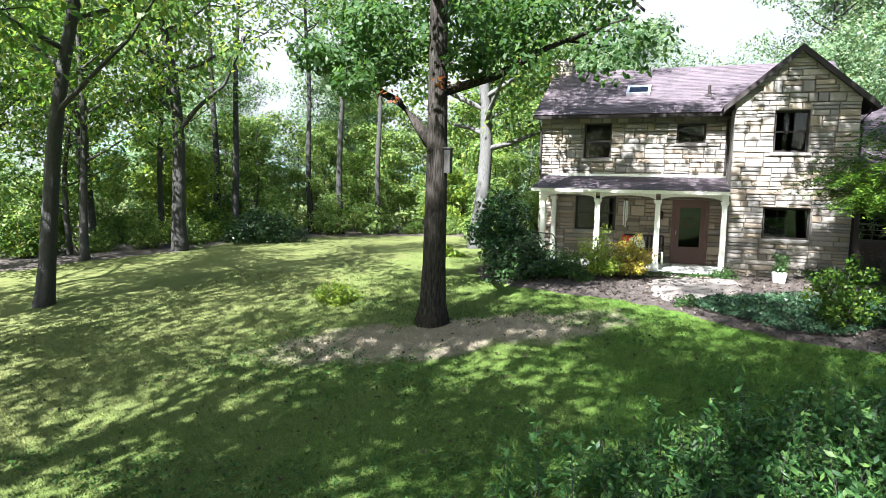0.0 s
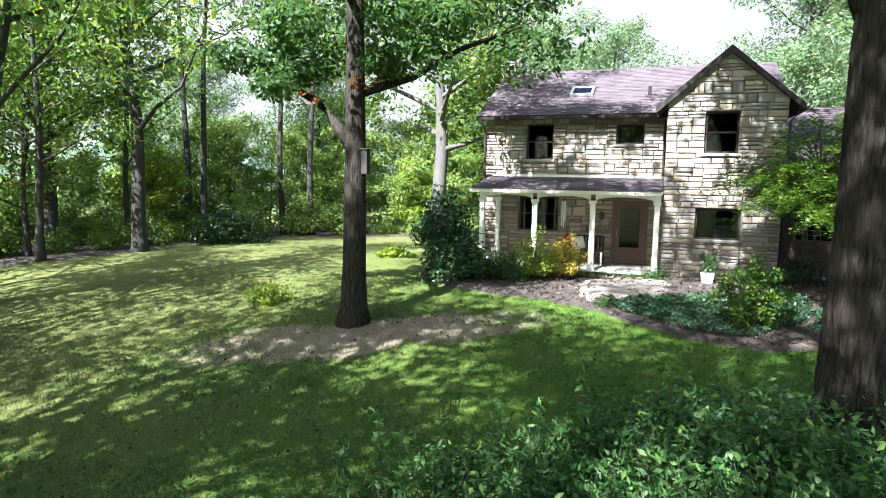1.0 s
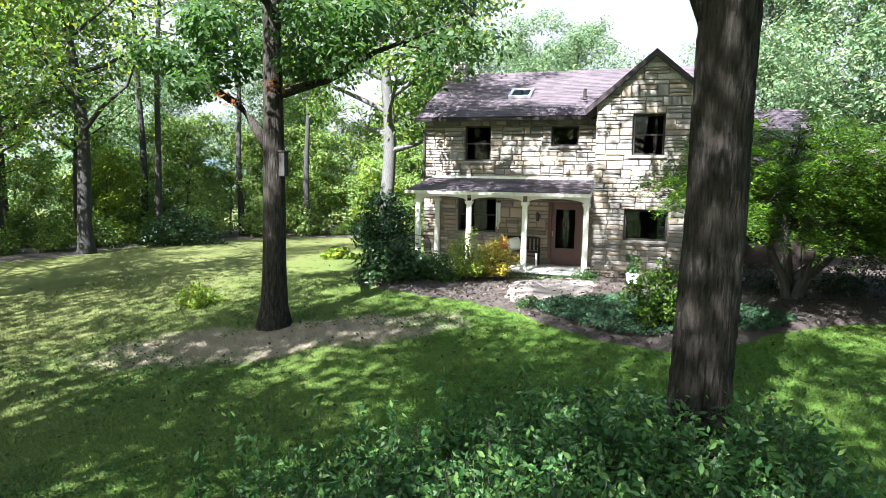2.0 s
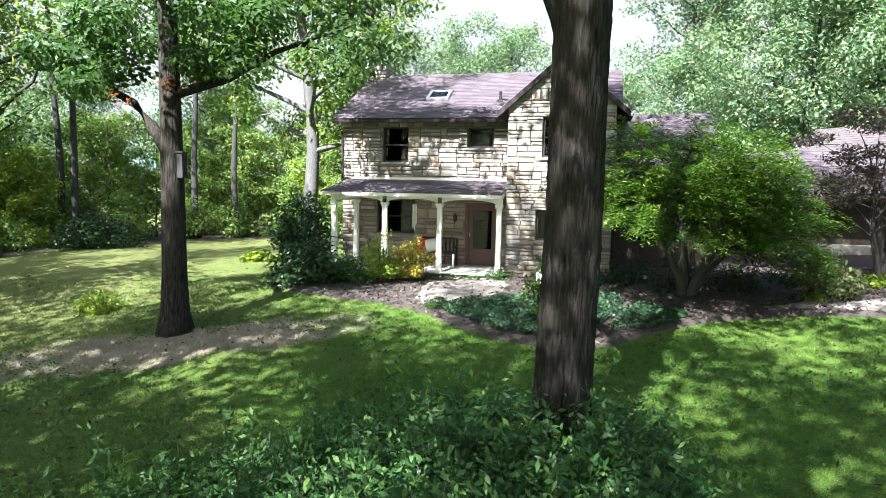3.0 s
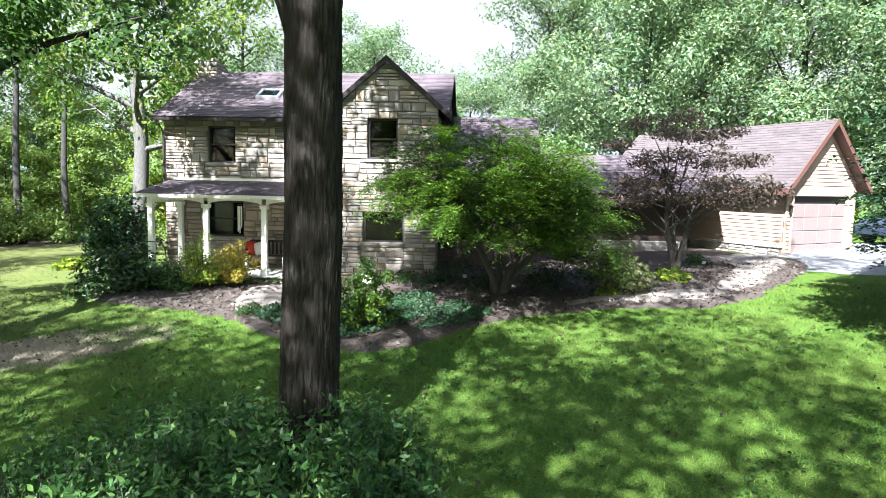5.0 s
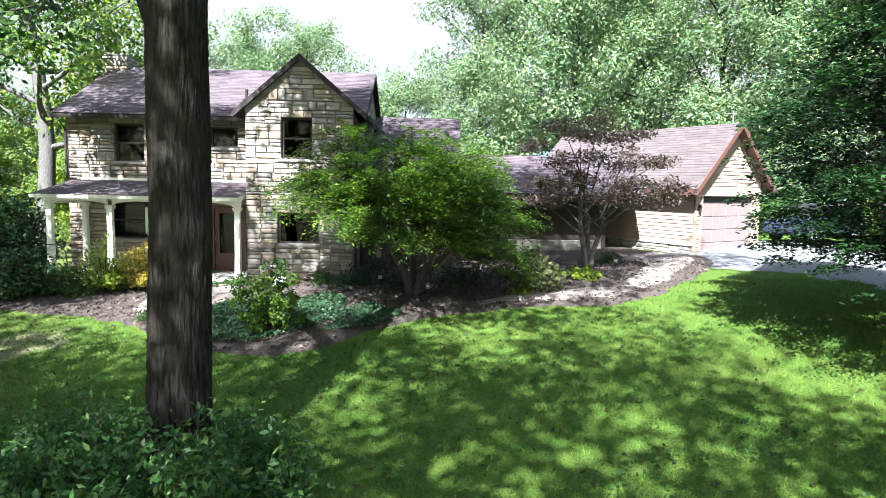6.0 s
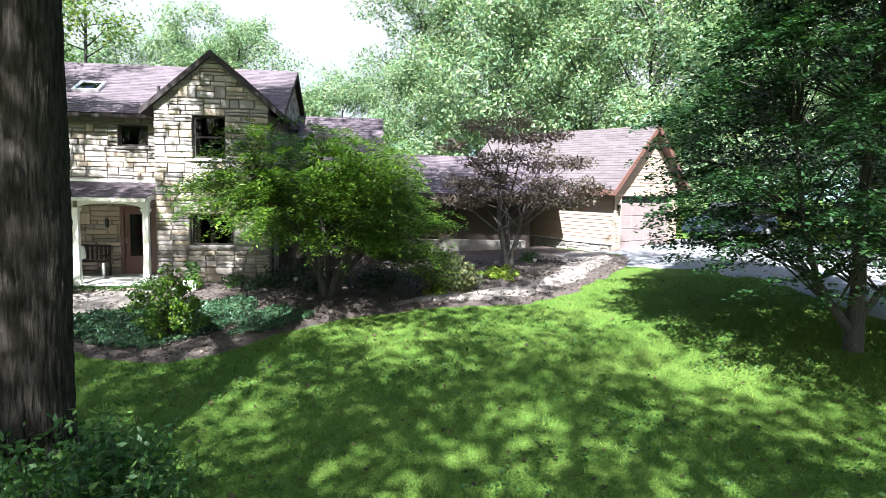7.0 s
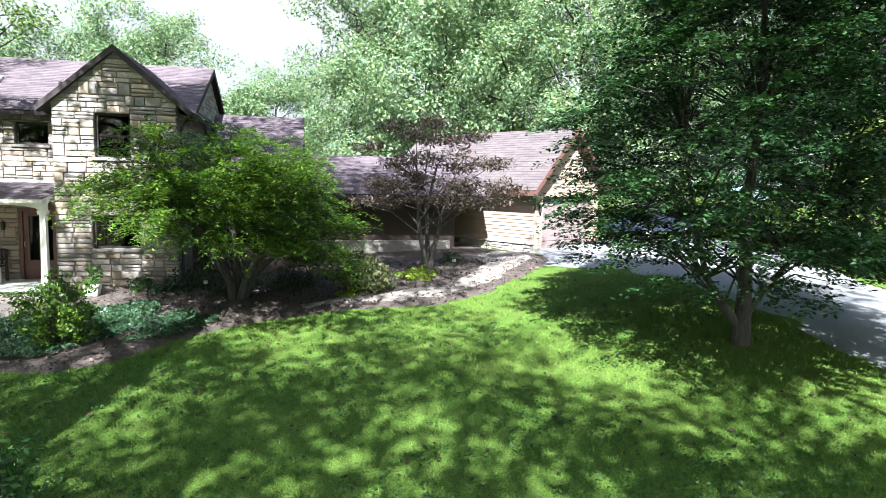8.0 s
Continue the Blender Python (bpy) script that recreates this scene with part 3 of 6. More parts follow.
gable = part("gable_wall", gab.mesh("gable_wall", MORTAR), house, "fieldstone gable wall, dappled with light")
part("wing_side_wall", Shape().box(XG, YG + 0.33, 0.1, XG + 0.3, YM + 0.03, 5.5).mesh("wing_side_wall", MORTAR), house)


def end_wall(x0, a):
    return part("end_wall", Shape().prism([(x0, a, 0.1), (x0, YB, 0.1), (x0, YB, 5.5), (x0, YR, RIDGE - 0.12), (x0, YE + 0.4, 5.5), (x0, a, 5.5)], (0.3, 0, 0)).mesh("end_wall", MORTAR), house)


end_wall(X0, YM + 0.33)
east_wall = end_wall(X1 - 0.3, YG + 0.33)
back = pose(0, YB, 0)
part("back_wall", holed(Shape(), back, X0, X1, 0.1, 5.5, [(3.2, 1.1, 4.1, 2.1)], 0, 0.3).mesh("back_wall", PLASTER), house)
# unseen floors and partition, painted near black to keep the rooms dark
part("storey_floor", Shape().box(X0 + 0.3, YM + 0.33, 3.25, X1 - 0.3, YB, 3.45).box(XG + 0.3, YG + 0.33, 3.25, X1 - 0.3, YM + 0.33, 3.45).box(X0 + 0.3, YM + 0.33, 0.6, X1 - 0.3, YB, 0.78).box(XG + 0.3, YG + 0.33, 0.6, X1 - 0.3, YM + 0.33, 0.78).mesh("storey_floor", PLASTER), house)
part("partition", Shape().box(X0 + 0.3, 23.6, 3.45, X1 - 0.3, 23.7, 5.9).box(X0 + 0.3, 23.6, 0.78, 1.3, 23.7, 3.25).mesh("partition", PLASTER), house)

for r in W_UP:
    window(house, front, *r, meeting=r[3] - r[1] > 0.8)
window(house, front, *W_LOW[0], sill=True)
window(house, wing, *W_GAB[0])
window(house, wing, *W_GAB[1], meeting=False)
window(house, back, 3.2, 1.1, 4.1, 2.1, WHITE, sill=False, grid=(3, 2), grid_all=True, label="small-paned back window")

# entrance door: frame, leaf with a tall light, storm glass, knob, threshold
d0, dz0, d1, dz1 = W_LOW[1]
jamb = Shape()
for r in ((d0, dz0, d0 + 0.09, dz1), (d1 - 0.09, dz0, d1, dz1), (d0 + 0.09, dz1 - 0.09, d1 - 0.09, dz1)):
    bar(jamb, front, *r, -0.02, 0.14)
door = part("door", jamb.mesh("door_frame", DOOR), house, "dark red-brown storm door with a red wreath")
leaf = Shape()
for r in ((d0 + 0.095, dz0 + 0.02, d0 + 0.23, dz1 - 0.095), (d1 - 0.23, dz0 + 0.02, d1 - 0.095, dz1 - 0.095), (d0 + 0.23, dz1 - 0.24, d1 - 0.23, dz1 - 0.095), (d0 + 0.23, dz0 + 0.02, d1 - 0.23, dz0 + 0.55)):
    bar(leaf, front, *r, 0.04, 0.085)
part("storm_leaf", leaf.mesh("storm_leaf", DOOR), door)
pane = part("pane", bar(Shape(), front, d0 + 0.23, dz0 + 0.55, d1 - 0.23, dz1 - 0.24, 0.06, 0.066).mesh("pane", GLASS), door)
pane.visible_shadow = False
part("inner_leaf", bar(Shape(), front, d0 + 0.095, dz0, d1 - 0.095, dz1 - 0.095, 0.16, 0.21).mesh("inner_leaf", DOOR), door)
part("handle", Shape().tube([(d0 + 0.14, YM + 0.04, 1.72), (d0 + 0.14, YM - 0.03, 1.74), (d0 + 0.14, YM - 0.03, 1.84), (d0 + 0.14, YM + 0.04, 1.86)], [0.01] * 4, 6).mesh("handle", STEEL), door, "bright metal pull handle")
part("threshold", bevelled(bar(Shape(), front, d0 - 0.05, dz0 - 0.02, d1 + 0.05, dz0 + 0.015, -0.14, 0.0).mesh("threshold", CREAM), 0.006), door)


def frond_ring(seed, r0, r1, count, size, axis="y"):
    rng = np.random.default_rng(seed)
    t = rng.uniform(0, 2 * math.pi, count)
    rad = r0 + (r1 - r0) * rng.uniform(0, 1, count)
    pts = np.stack([rad * np.cos(t), rng.uniform(-0.03, 0.01, count), rad * np.sin(t)], 1)
    return leaf_quads(rng, pts, size, up=0.2)


wreath = thing("wreath", (0.40, YM + 0.125, 2.12), "round red berry wreath hanging on the door", "wreath")
part("berries", quads_mesh("berries", frond_ring(3, 0.10, 0.20, 420, 0.06), RED), wreath, local=True)
part("ring", Shape().tube([(0.15 * math.cos(k * math.pi / 8), 0.005, 0.17 * math.sin(k * math.pi / 8)) for k in range(17)], [0.018] * 17, 6).mesh("ring", BARK), wreath, local=True)

# main roof: boarding, shingles, gutters, fascia
EAV_U = Vector((0, YR - YE, RIDGE - EAVE))
LEN = EAV_U.length
roof = Shape()
roof.prism([(X0 - 0.18, YE, EAVE), (X0 - 0.18, YR, RIDGE), (X0 - 0.18, 2 * YR - YE + 0.1, EAVE - 0.05), (X0 - 0.18, 2 * YR - YE + 0.1, EAVE - 0.17), (X0 - 0.18, YR, RIDGE - 0.12), (X0 - 0.18, YE, EAVE - 0.12)], (X1 + 0.18 - X0 + 0.18, 0, 0))
GE, GA, GC = 5.52, 7.10, 2.93       # wing roof: eave height, ridge height, middle
GW = 1.83
gback = YE + (GA - EAVE) / PITCH + 0.1
geave = YE + 0.35
main_roof = part("roof", roof.mesh("roof", TRIM_DARK), house, "brown-purple asphalt shingle roof, mottled by shade")
shingles(main_roof, (X0 - 0.2, YE - 0.03, EAVE + 0.004), (1, 0, 0), EAV_U, X1 - X0 + 0.4, LEN + 0.04, rng_h)
shingles(main_roof, (X1 + 0.2, 2 * YR - YE + 0.1, EAVE - 0.045), (-1, 0, 0), (0, -(YR - YE) - 0.1, RIDGE - EAVE + 0.05), X1 - X0 + 0.4, LEN + 0.1, rng_h, course=0.28, tab=0.9)
part("ridge_cap", Shape().prism([(X0 - 0.2, YR - 0.14, RIDGE - 0.055), (X0 - 0.2, YR, RIDGE + 0.035), (X0 - 0.2, YR + 0.14, RIDGE - 0.055)], (X1 - X0 + 0.4, 0, 0)).mesh("ridge_cap", SHINGLE), main_roof)
wr = Shape()
for s in (-1, 1):
    wr.prism([(GC + s * GW, YG - 0.16, GE), (GC, YG - 0.16, GA), (GC, YG - 0.16, GA - 0.14), (GC + s * GW, YG - 0.16, GE - 0.14)], (0, gback - YG + 0.16, 0))
wing_roof = part("wing_roof", wr.mesh("wing_roof", TRIM_DARK), house, "dark-edged gabled roof")
ulen = gback - YG + 0.18
shingles(wing_roof, (GC + GW + 0.02, YG - 0.18, GE - 0.01), (0, 1, 0), (-GW, 0, GA - GE), ulen, math.hypot(GW, GA - GE), rng_h)
shingles(wing_roof, (GC - GW - 0.02, gback, GE - 0.01), (0, -1, 0), (GW, 0, GA - GE), ulen, math.hypot(GW, GA - GE), rng_h)
for s in (-1, 1):
    part("rake_board", Shape().prism([(GC + s * (GW + 0.03), YG - 0.19, GE + 0.0), (GC, YG - 0.19, GA + 0.03), (GC, YG - 0.19, GA - 0.15), (GC + s * (GW + 0.03), YG - 0.19, GE - 0.17)], (0, 0.028, 0)).mesh("rake_board", TRIM_DARK), wing_roof)
for x in (X0 - 0.215, X1 + 0.19):
    part("rake_board", Shape().prism([(x, YE - 0.02, EAVE + 0.01), (x, YR, RIDGE + 0.02), (x, 2 * YR - YE + 0.1, EAVE - 0.03), (x, 2 * YR - YE + 0.1, EAVE - 0.2), (x, YR, RIDGE - 0.17), (x, YE - 0.02, EAVE - 0.16)], (0.026, 0, 0)).mesh("rake_board", TRIM_DARK), main_roof)


def gutter(parent, x0, x1, y, z, mat=TRIM_DARK):
    prof = [(0, 0), (-0.09, 0.0), (-0.11, 0.05), (-0.12, 0.10), (-0.105, 0.10), (-0.08, 0.015), (0, 0.015)]
    return part("gutter", Shape().prism([(x0, y + a, z + b) for a, b in prof], (x1 - x0, 0, 0)).mesh("gutter", mat), parent)


gutter(main_roof, X0 - 0.2, GC - GW - 0.05, YE - 0.02, EAVE - 0.13)
part("downspout", Shape().tube([(X0 + 0.02, YE - 0.07, EAVE - 0.13), (X0 + 0.02, YE - 0.07, EAVE - 0.22), (X0 + 0.02, YM - 0.10, EAVE - 0.45), (X0 + 0.02, YM - 0.10, 3.4)], [0.035] * 4, 8).mesh("downspout", TRIM_DARK), main_roof)
part("downspout", Shape().tube([(XG - 0.08, YM - 0.1, EAVE - 0.2), (XG - 0.08, YM - 0.1, 3.6)], [0.035] * 2, 8).mesh("downspout", TRIM_DARK), main_roof)
part("downspout", Shape().tube([(X1 + 0.24, YG + 0.1, GE - 0.12), (X1 + 0.22, YG + 0.1, GE - 0.22), (X1 + 0.07, YG + 0.12, GE - 0.42), (X1 + 0.07, YG + 0.12, 0.9)], [0.035] * 4, 8).mesh("downspout", TRIM_DARK), wing_roof)
part("gutter", Shape().prism([(GC + GW + 0.0 + a, YG - 0.1, GE - 0.14 + b) for a, b in ((0, 0), (0.09, 0), (0.12, 0.1), (0.105, 0.1), (0.08, 0.015), (0, 0.015))], (0, 1.6, 0)).mesh("gutter", TRIM_DARK), wing_roof)

# skylight, vent pipe, chimney
sk = thing("skylight", (-1.5, 22.6, 6.5), "pale-framed skylight set in the roof slope", "skylight")


def on_roof(u, v, h=0.0):
    d = EAV_U.normalized()
    return Vector((u, YE, EAVE)) + d * v + Vector((0, -d.z, d.y)) * h


kerb = Shape()
for a, b, c, d in ((-1.83, 1.55, -1.06, 1.63), (-1.83, 2.22, -1.06, 2.30), (-1.83, 1.63, -1.75, 2.22), (-1.14, 1.63, -1.06, 2.22)):
    kerb.prism([on_roof(a, b, 0), on_roof(c, b, 0), on_roof(c, d, 0), on_roof(a, d, 0)], on_roof(0, 0, 0.11) - on_roof(0, 0, 0))
part("kerb", kerb.mesh("kerb", STEEL), sk)
pane = part("pane", Shape().prism([on_roof(-1.75, 1.63, 0.09), on_roof(-1.14, 1.63, 0.09), on_roof(-1.14, 2.22, 0.09), on_roof(-1.75, 2.22, 0.09)], on_roof(0, 0, 0.006) - on_roof(0, 0, 0)).mesh("pane", GLASS_CLEAR), sk)
pane.visible_shadow = False
# white sheet added under the glass in place of the reflected sky
part("blind", Shape().prism([on_roof(-1.75, 1.63, 0.05), on_roof(-1.14, 1.63, 0.05), on_roof(-1.14, 2.22, 0.05), on_roof(-1.75, 2.22, 0.05)], on_roof(0, 0, 0.01) - on_roof(0, 0, 0)).mesh("blind", CLOTH), sk)
pipe = on_roof(0.75, 1.35, 0)
vent = thing("vent_pipe", pipe, "short dark vent pipe on the roof", "vent pipe")
part("pipe", Shape().tube([pipe - Vector((0, 0, 0.05)), pipe + Vector((0, 0, 0.34))], [0.05, 0.05], 10).mesh("pipe", TRIM_DARK), vent)
part("flashing", Shape().tube([pipe + Vector((0, 0, 0.0)), pipe + Vector((0, 0, 0.07))], [0.13, 0.055], 10).mesh("flashing", TRIM_DARK), vent)
chim = thing("chimney", (-4.45, 24.5, 6.6), "squat fieldstone chimney with a stone cap", "chimney")
cx0, cx1, cy0, cy1 = -4.85, -4.0, 24.15, 25.0
core = part("stack", Shape().box(cx0 + 0.05, cy0 + 0.05, 0.2, cx1 - 0.05, cy1 - 0.05, 7.82).mesh("stack", MORTAR), chim)
rs = random.Random(5)
lay_stones(core, ashlar(rs, cx0, cx1, 6.6, 7.82, []), pose(0, cy0 + 0.03, 0), rs)
lay_stones(core, ashlar(rs, cy0 + 0.05, cy1, 6.6, 7.82, []), pose(cx1 - 0.03, 0, 0, 0, 0, 90), rs)
part("cap", bevelled(Shape().box(cx0 + 0.08, cy0 - 0.02, 7.82, cx1 - 0.12, cy1 + 0.02, 7.93).mesh("cap", STONE_GREY), 0.02), chim)
part("flue", Shape().tube([(-4.5, 24.55, 7.93), (-4.5, 24.55, 8.06)], [0.14, 0.12], 12).mesh("flue", TERRA), chim)

# porch: stone base, floor, posts, arched beam, ceiling, roof
PX0, PX1, PY = -4.1, 1.35, 19.05
porch = thing("porch", (-1.4, 20, 0.4), "open front porch with cream posts and arched beam", "porch")
pbase = part("base", Shape().box(PX0 + 0.06, PY + 0.08, 0.0, PX1, YM, 0.72).mesh("base", MORTAR), porch, "low stone base")
rs = random.Random(8)
lay_stones(pbase, ashlar(rs, PX0 + 0.02, PX1, 0.25, 0.73, [], (0.12, 0.2)), pose(0, PY + 0.08, 0), rs)
floor_p = part("floor", Shape().box(PX0 + 0.02, PY + 0.02, 0.72, PX1, YM - 0.02, 0.755).mesh("floor", MORTAR), porch)
y = PY - 0.03
while y < YM - 0.2:
    h = rs.uniform(0.4, 0.62)
    x = PX0 - 0.03
    while x < PX1 - 0.1:
        w = rs.uniform(0.5, 0.95)
        xe = PX1 if PX1 - (x + w) < 0.25 else x + w
        part("flagstone", bevelled(Shape().box(x + 0.008, y + 0.008, 0.755, xe - 0.008, min(YM - 0.02, y + h) - 0.008, 0.795 + rs.uniform(0, 0.006)).mesh("flagstone", FLAG), 0.008), floor_p)
        x = xe
    y += h
part("step", bevelled(Shape().box(-0.55, PY - 0.45, 0.30, 1.2, PY - 0.03, 0.60).mesh("step", FLAG), 0.02), porch, "pale stone step")
BEAM0, BEAM1 = 2.86, 3.04
POSTS = [-3.90, -2.25, -0.53, 1.25]


def post(x, y, top):
    p = Shape()
    for a, z0, z1 in ((0.10, 0.795, 0.88), (0.085, 0.88, 0.92), (0.098, top - 0.10, top - 0.05), (0.11, top - 0.05, top)):
        p.box(x - a, y - a, z0, x + a, y + a, z1)
    p.add([(x - 0.078, y - 0.078, 0.92), (x + 0.078, y - 0.078, 0.92), (x + 0.078, y + 0.078, 0.92), (x - 0.078, y + 0.078, 0.92),
           (x - 0.068, y - 0.068, top - 0.1), (x + 0.068, y - 0.068, top - 0.1), (x + 0.068, y + 0.068, top - 0.1), (x - 0.068, y + 0.068, top - 0.1)],
          [(0, 1, 5, 4), (1, 2, 6, 5), (2, 3, 7, 6), (3, 0, 4, 7)])
    return part("post", p.mesh("post", CREAM), porch)


for x in POSTS:
    post(x, PY + 0.12, BEAM0 - 0.02)
post(-3.90, YM - 0.14, BEAM0 - 0.02)


def arch(p, q, y0, y1):
    """An arched valance between two posts."""
    n = 16
    low = [(p + (q - p) * k / n, y0, BEAM0 - 0.02 + 0.125 * math.sqrt(max(0, 1 - (2 * k / n - 1) ** 2))) for k in range(n + 1)]
    return Shape().prism(low + [(q, y0, BEAM1), (p, y0, BEAM1)], (0, y1 - y0, 0))


for p, q in zip(POSTS, POSTS[1:]):
    part("arched_valance", arch(p + 0.07, q - 0.07, PY + 0.07, PY + 0.15).mesh("arched_valance", CREAM), porch)
part("beam", Shape().box(PX0 - 0.02, PY + 0.04, BEAM1, PX1 + 0.02, PY + 0.2, BEAM1 + 0.1).box(-3.96, PY + 0.2, BEAM0, -3.84, YM, BEAM1 + 0.1).mesh("beam", CREAM), porch)
part("post_head", Shape().box(*[-3.98, PY + 0.05, BEAM0 - 0.02], *[-3.83, PY + 0.19, BEAM1]).mesh("post_head", CREAM), porch)
part("post_head", Shape().box(1.18, PY + 0.05, BEAM0 - 0.02, 1.34, PY + 0.19, BEAM1).mesh("post_head", CREAM), porch)
part("ceiling", Shape().box(PX0 + 0.05, PY + 0.2, BEAM1 + 0.04, PX1, YM - 0.01, BEAM1 + 0.06).mesh("porch_ceiling", CREAM), porch)
PE, PT = 3.13, 3.53
proof = part("porch_roof", Shape().prism([(PX0 - 0.1, PY - 0.14, PE), (PX0 - 0.1, YM, PT), (PX0 - 0.1, YM, PT - 0.3), (PX0 - 0.1, PY - 0.10, PE - 0.03)], (PX1 - PX0 + 0.1, 0, 0)).mesh("porch_roof", CREAM), porch, "shallow brown shingle porch roof")
shingles(proof, (PX0 - 0.14, PY - 0.18, PE + 0.0), (1, 0, 0), (0, YM - PY + 0.14, PT - PE), PX1 - PX0 + 0.14, math.hypot(YM - PY + 0.17, PT - PE), rng_h)
part("gutter", Shape().prism([(PX0 - 0.13, PY - 0.14 + a, PE - 0.10 + b) for a, b in ((0.05, 0), (-0.08, 0), (-0.11, 0.09), (-0.095, 0.09), (-0.07, 0.012), (0.05, 0.012))], (PX1 - PX0 + 0.13, 0, 0)).mesh("gutter", CREAM), proof)
part("flashing", Shape().box(PX0 - 0.05, YM - 0.06, PT - 0.02, PX1, YM - 0.045, PT + 0.08).mesh("flashing", STEEL), proof)

# ---------------------------------------------------------------- middle wing and link
link = thing("side_wing", (6, 23, 0.5), "low side wing in deep shade with a dark roof", "house wing")
at_l = pose(0, 21.3, 0)
LW = [(4.98, 1.75, 6.5, 2.75)]
part("wall", holed(Shape(), at_l, X1 + 0.003, 7.5, 0.1, 3.5, LW, 0.0, 0.25).mesh("wall", CEDAR_SHADE), link)
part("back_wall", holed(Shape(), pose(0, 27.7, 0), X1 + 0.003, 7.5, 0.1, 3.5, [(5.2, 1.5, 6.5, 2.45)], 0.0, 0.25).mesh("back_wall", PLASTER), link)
part("end_wall", Shape().box(7.25, 21.56, 0.1, 7.5, 27.69, 3.5).prism([(7.25, 21.4, 3.5), (7.25, 27.9, 3.5), (7.25, 24.7, 5.85)], (0.25, 0, 0)).mesh("end_wall", CEDAR_SHADE), link)
window(link, at_l, *LW[0], BLACK, grid=(4, 3), grid_all=True, sill=False, deep=0.06)
window(link, pose(0, 27.7, 0), 5.2, 1.5, 6.5, 2.45, WHITE, grid=(4, 2), grid_all=True, sill=False, label="small-paned back window")
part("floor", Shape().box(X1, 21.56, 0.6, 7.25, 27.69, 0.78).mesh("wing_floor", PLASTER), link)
lr = Shape()
lr.prism([(X1 + 0.2, 20.85, 3.42), (X1 + 0.2, 24.7, 5.98), (X1 + 0.2, 28.4, 3.5), (X1 + 0.2, 28.4, 3.36), (X1 + 0.2, 24.7, 5.84), (X1 + 0.2, 20.85, 3.28)], (7.62 - X1 - 0.2, 0, 0))
lroof = part("roof", lr.mesh("wing_roof", TRIM_DARK), link)
shingles(lroof, (X1 + 0.22, 20.82, 3.424), (1, 0, 0), (0, 3.85, 2.56), 7.64 - X1 - 0.22, 4.65, rng_h)
low = thing("link_passage", (10, 22.5, 0.8), "low brown passage between house and garage", "passage")
part("wall", Shape().box(7.503, 24.6, 0.1, 13.2, 24.85, 3.6).mesh("wall", CEDAR_SHADE), low)
lp = Shape().prism([(7.63, 23.4, 3.35), (7.63, 26.3, 4.8), (7.63, 29.2, 3.35), (7.63, 29.2, 3.22), (7.63, 26.3, 4.67), (7.63, 23.4, 3.22)], (6.6, 0, 0))
lpr = part("roof", lp.mesh("passage_roof", TRIM_DARK), low)
shingles(lpr, (7.63, 23.37, 3.356), (1, 0, 0), (0, 2.9, 1.45), 6.6, 3.25, rng_h)
part("stone_base", bevelled(Shape().box(7.6, 24.4, 0.2, 13.0, 24.6, 1.65).mesh("stone_base", STONE_GREY), 0.02), low)

# ---------------------------------------------------------------- garage, turned towards the drive
PHI = 32.0
GAR = pose(15.66, 22.55, 0, 0, 0, PHI)       # eave corner: x along the gable end, y back along the long wall
GH, GWID, GLEN = 3.56, 4.9, 8.5
gz = 1.0
garage = thing("garage", (17.5, 26, 1.3), "honey-coloured cedar-clad garage with a rose shingle roof", "garage")
o, e = 0.42, 0.36                            # eave and rake overhang
A0, A1 = o, GWID - o                         # side walls
APEX = 6.02


def gpt(x, y, z):
    return tuple(GAR @ Vector((x, y, z)))


slope = (APEX - 3.62) / (GWID / 2)
wall_top = 3.62 + slope * o - 0.14
shell = Shape()
DOORO = (A0 + 0.42, 1.25, A1 - 0.42, 3.38)
gat = GAR @ pose(0, e, 0)
holed(shell, gat, A0, A1, gz - 0.6, wall_top, [DOORO], 0.02, 0.22)
shell.prism([gpt(A0, e + 0.02, wall_top), gpt(A1, e + 0.02, wall_top), gpt(GWID / 2, e + 0.02, APEX - 0.14)], GAR.to_3x3() @ Vector((0, 0.2, 0)))
part("front_wall", shell.mesh("front_wall", CEDAR), garage)
gshell = None
for x in (A0 + 0.02, A1 - 0.22):
    shell = Shape()
    shell.prism([gpt(x, e + 0.22, gz - 0.6), gpt(x + 0.2, e + 0.22, gz - 0.6), gpt(x + 0.2, GLEN, gz - 0.6), gpt(x, GLEN, gz - 0.6)], (0, 0, wall_top - gz + 0.6))
    w_ = part("side_wall", shell.mesh("side_wall", CEDAR), garage)
    gshell = gshell or w_
shell = Shape()
shell.prism([gpt(A0, GLEN, gz - 0.6), gpt(A1, GLEN, gz - 0.6), gpt(A1, GLEN + 0.2, gz - 0.6), gpt(A0, GLEN + 0.2, gz - 0.6)], (0, 0, wall_top - gz + 0.6))
part("back_wall", shell.mesh("back_wall", CEDAR), garage)
STONE_TOP = 1.72


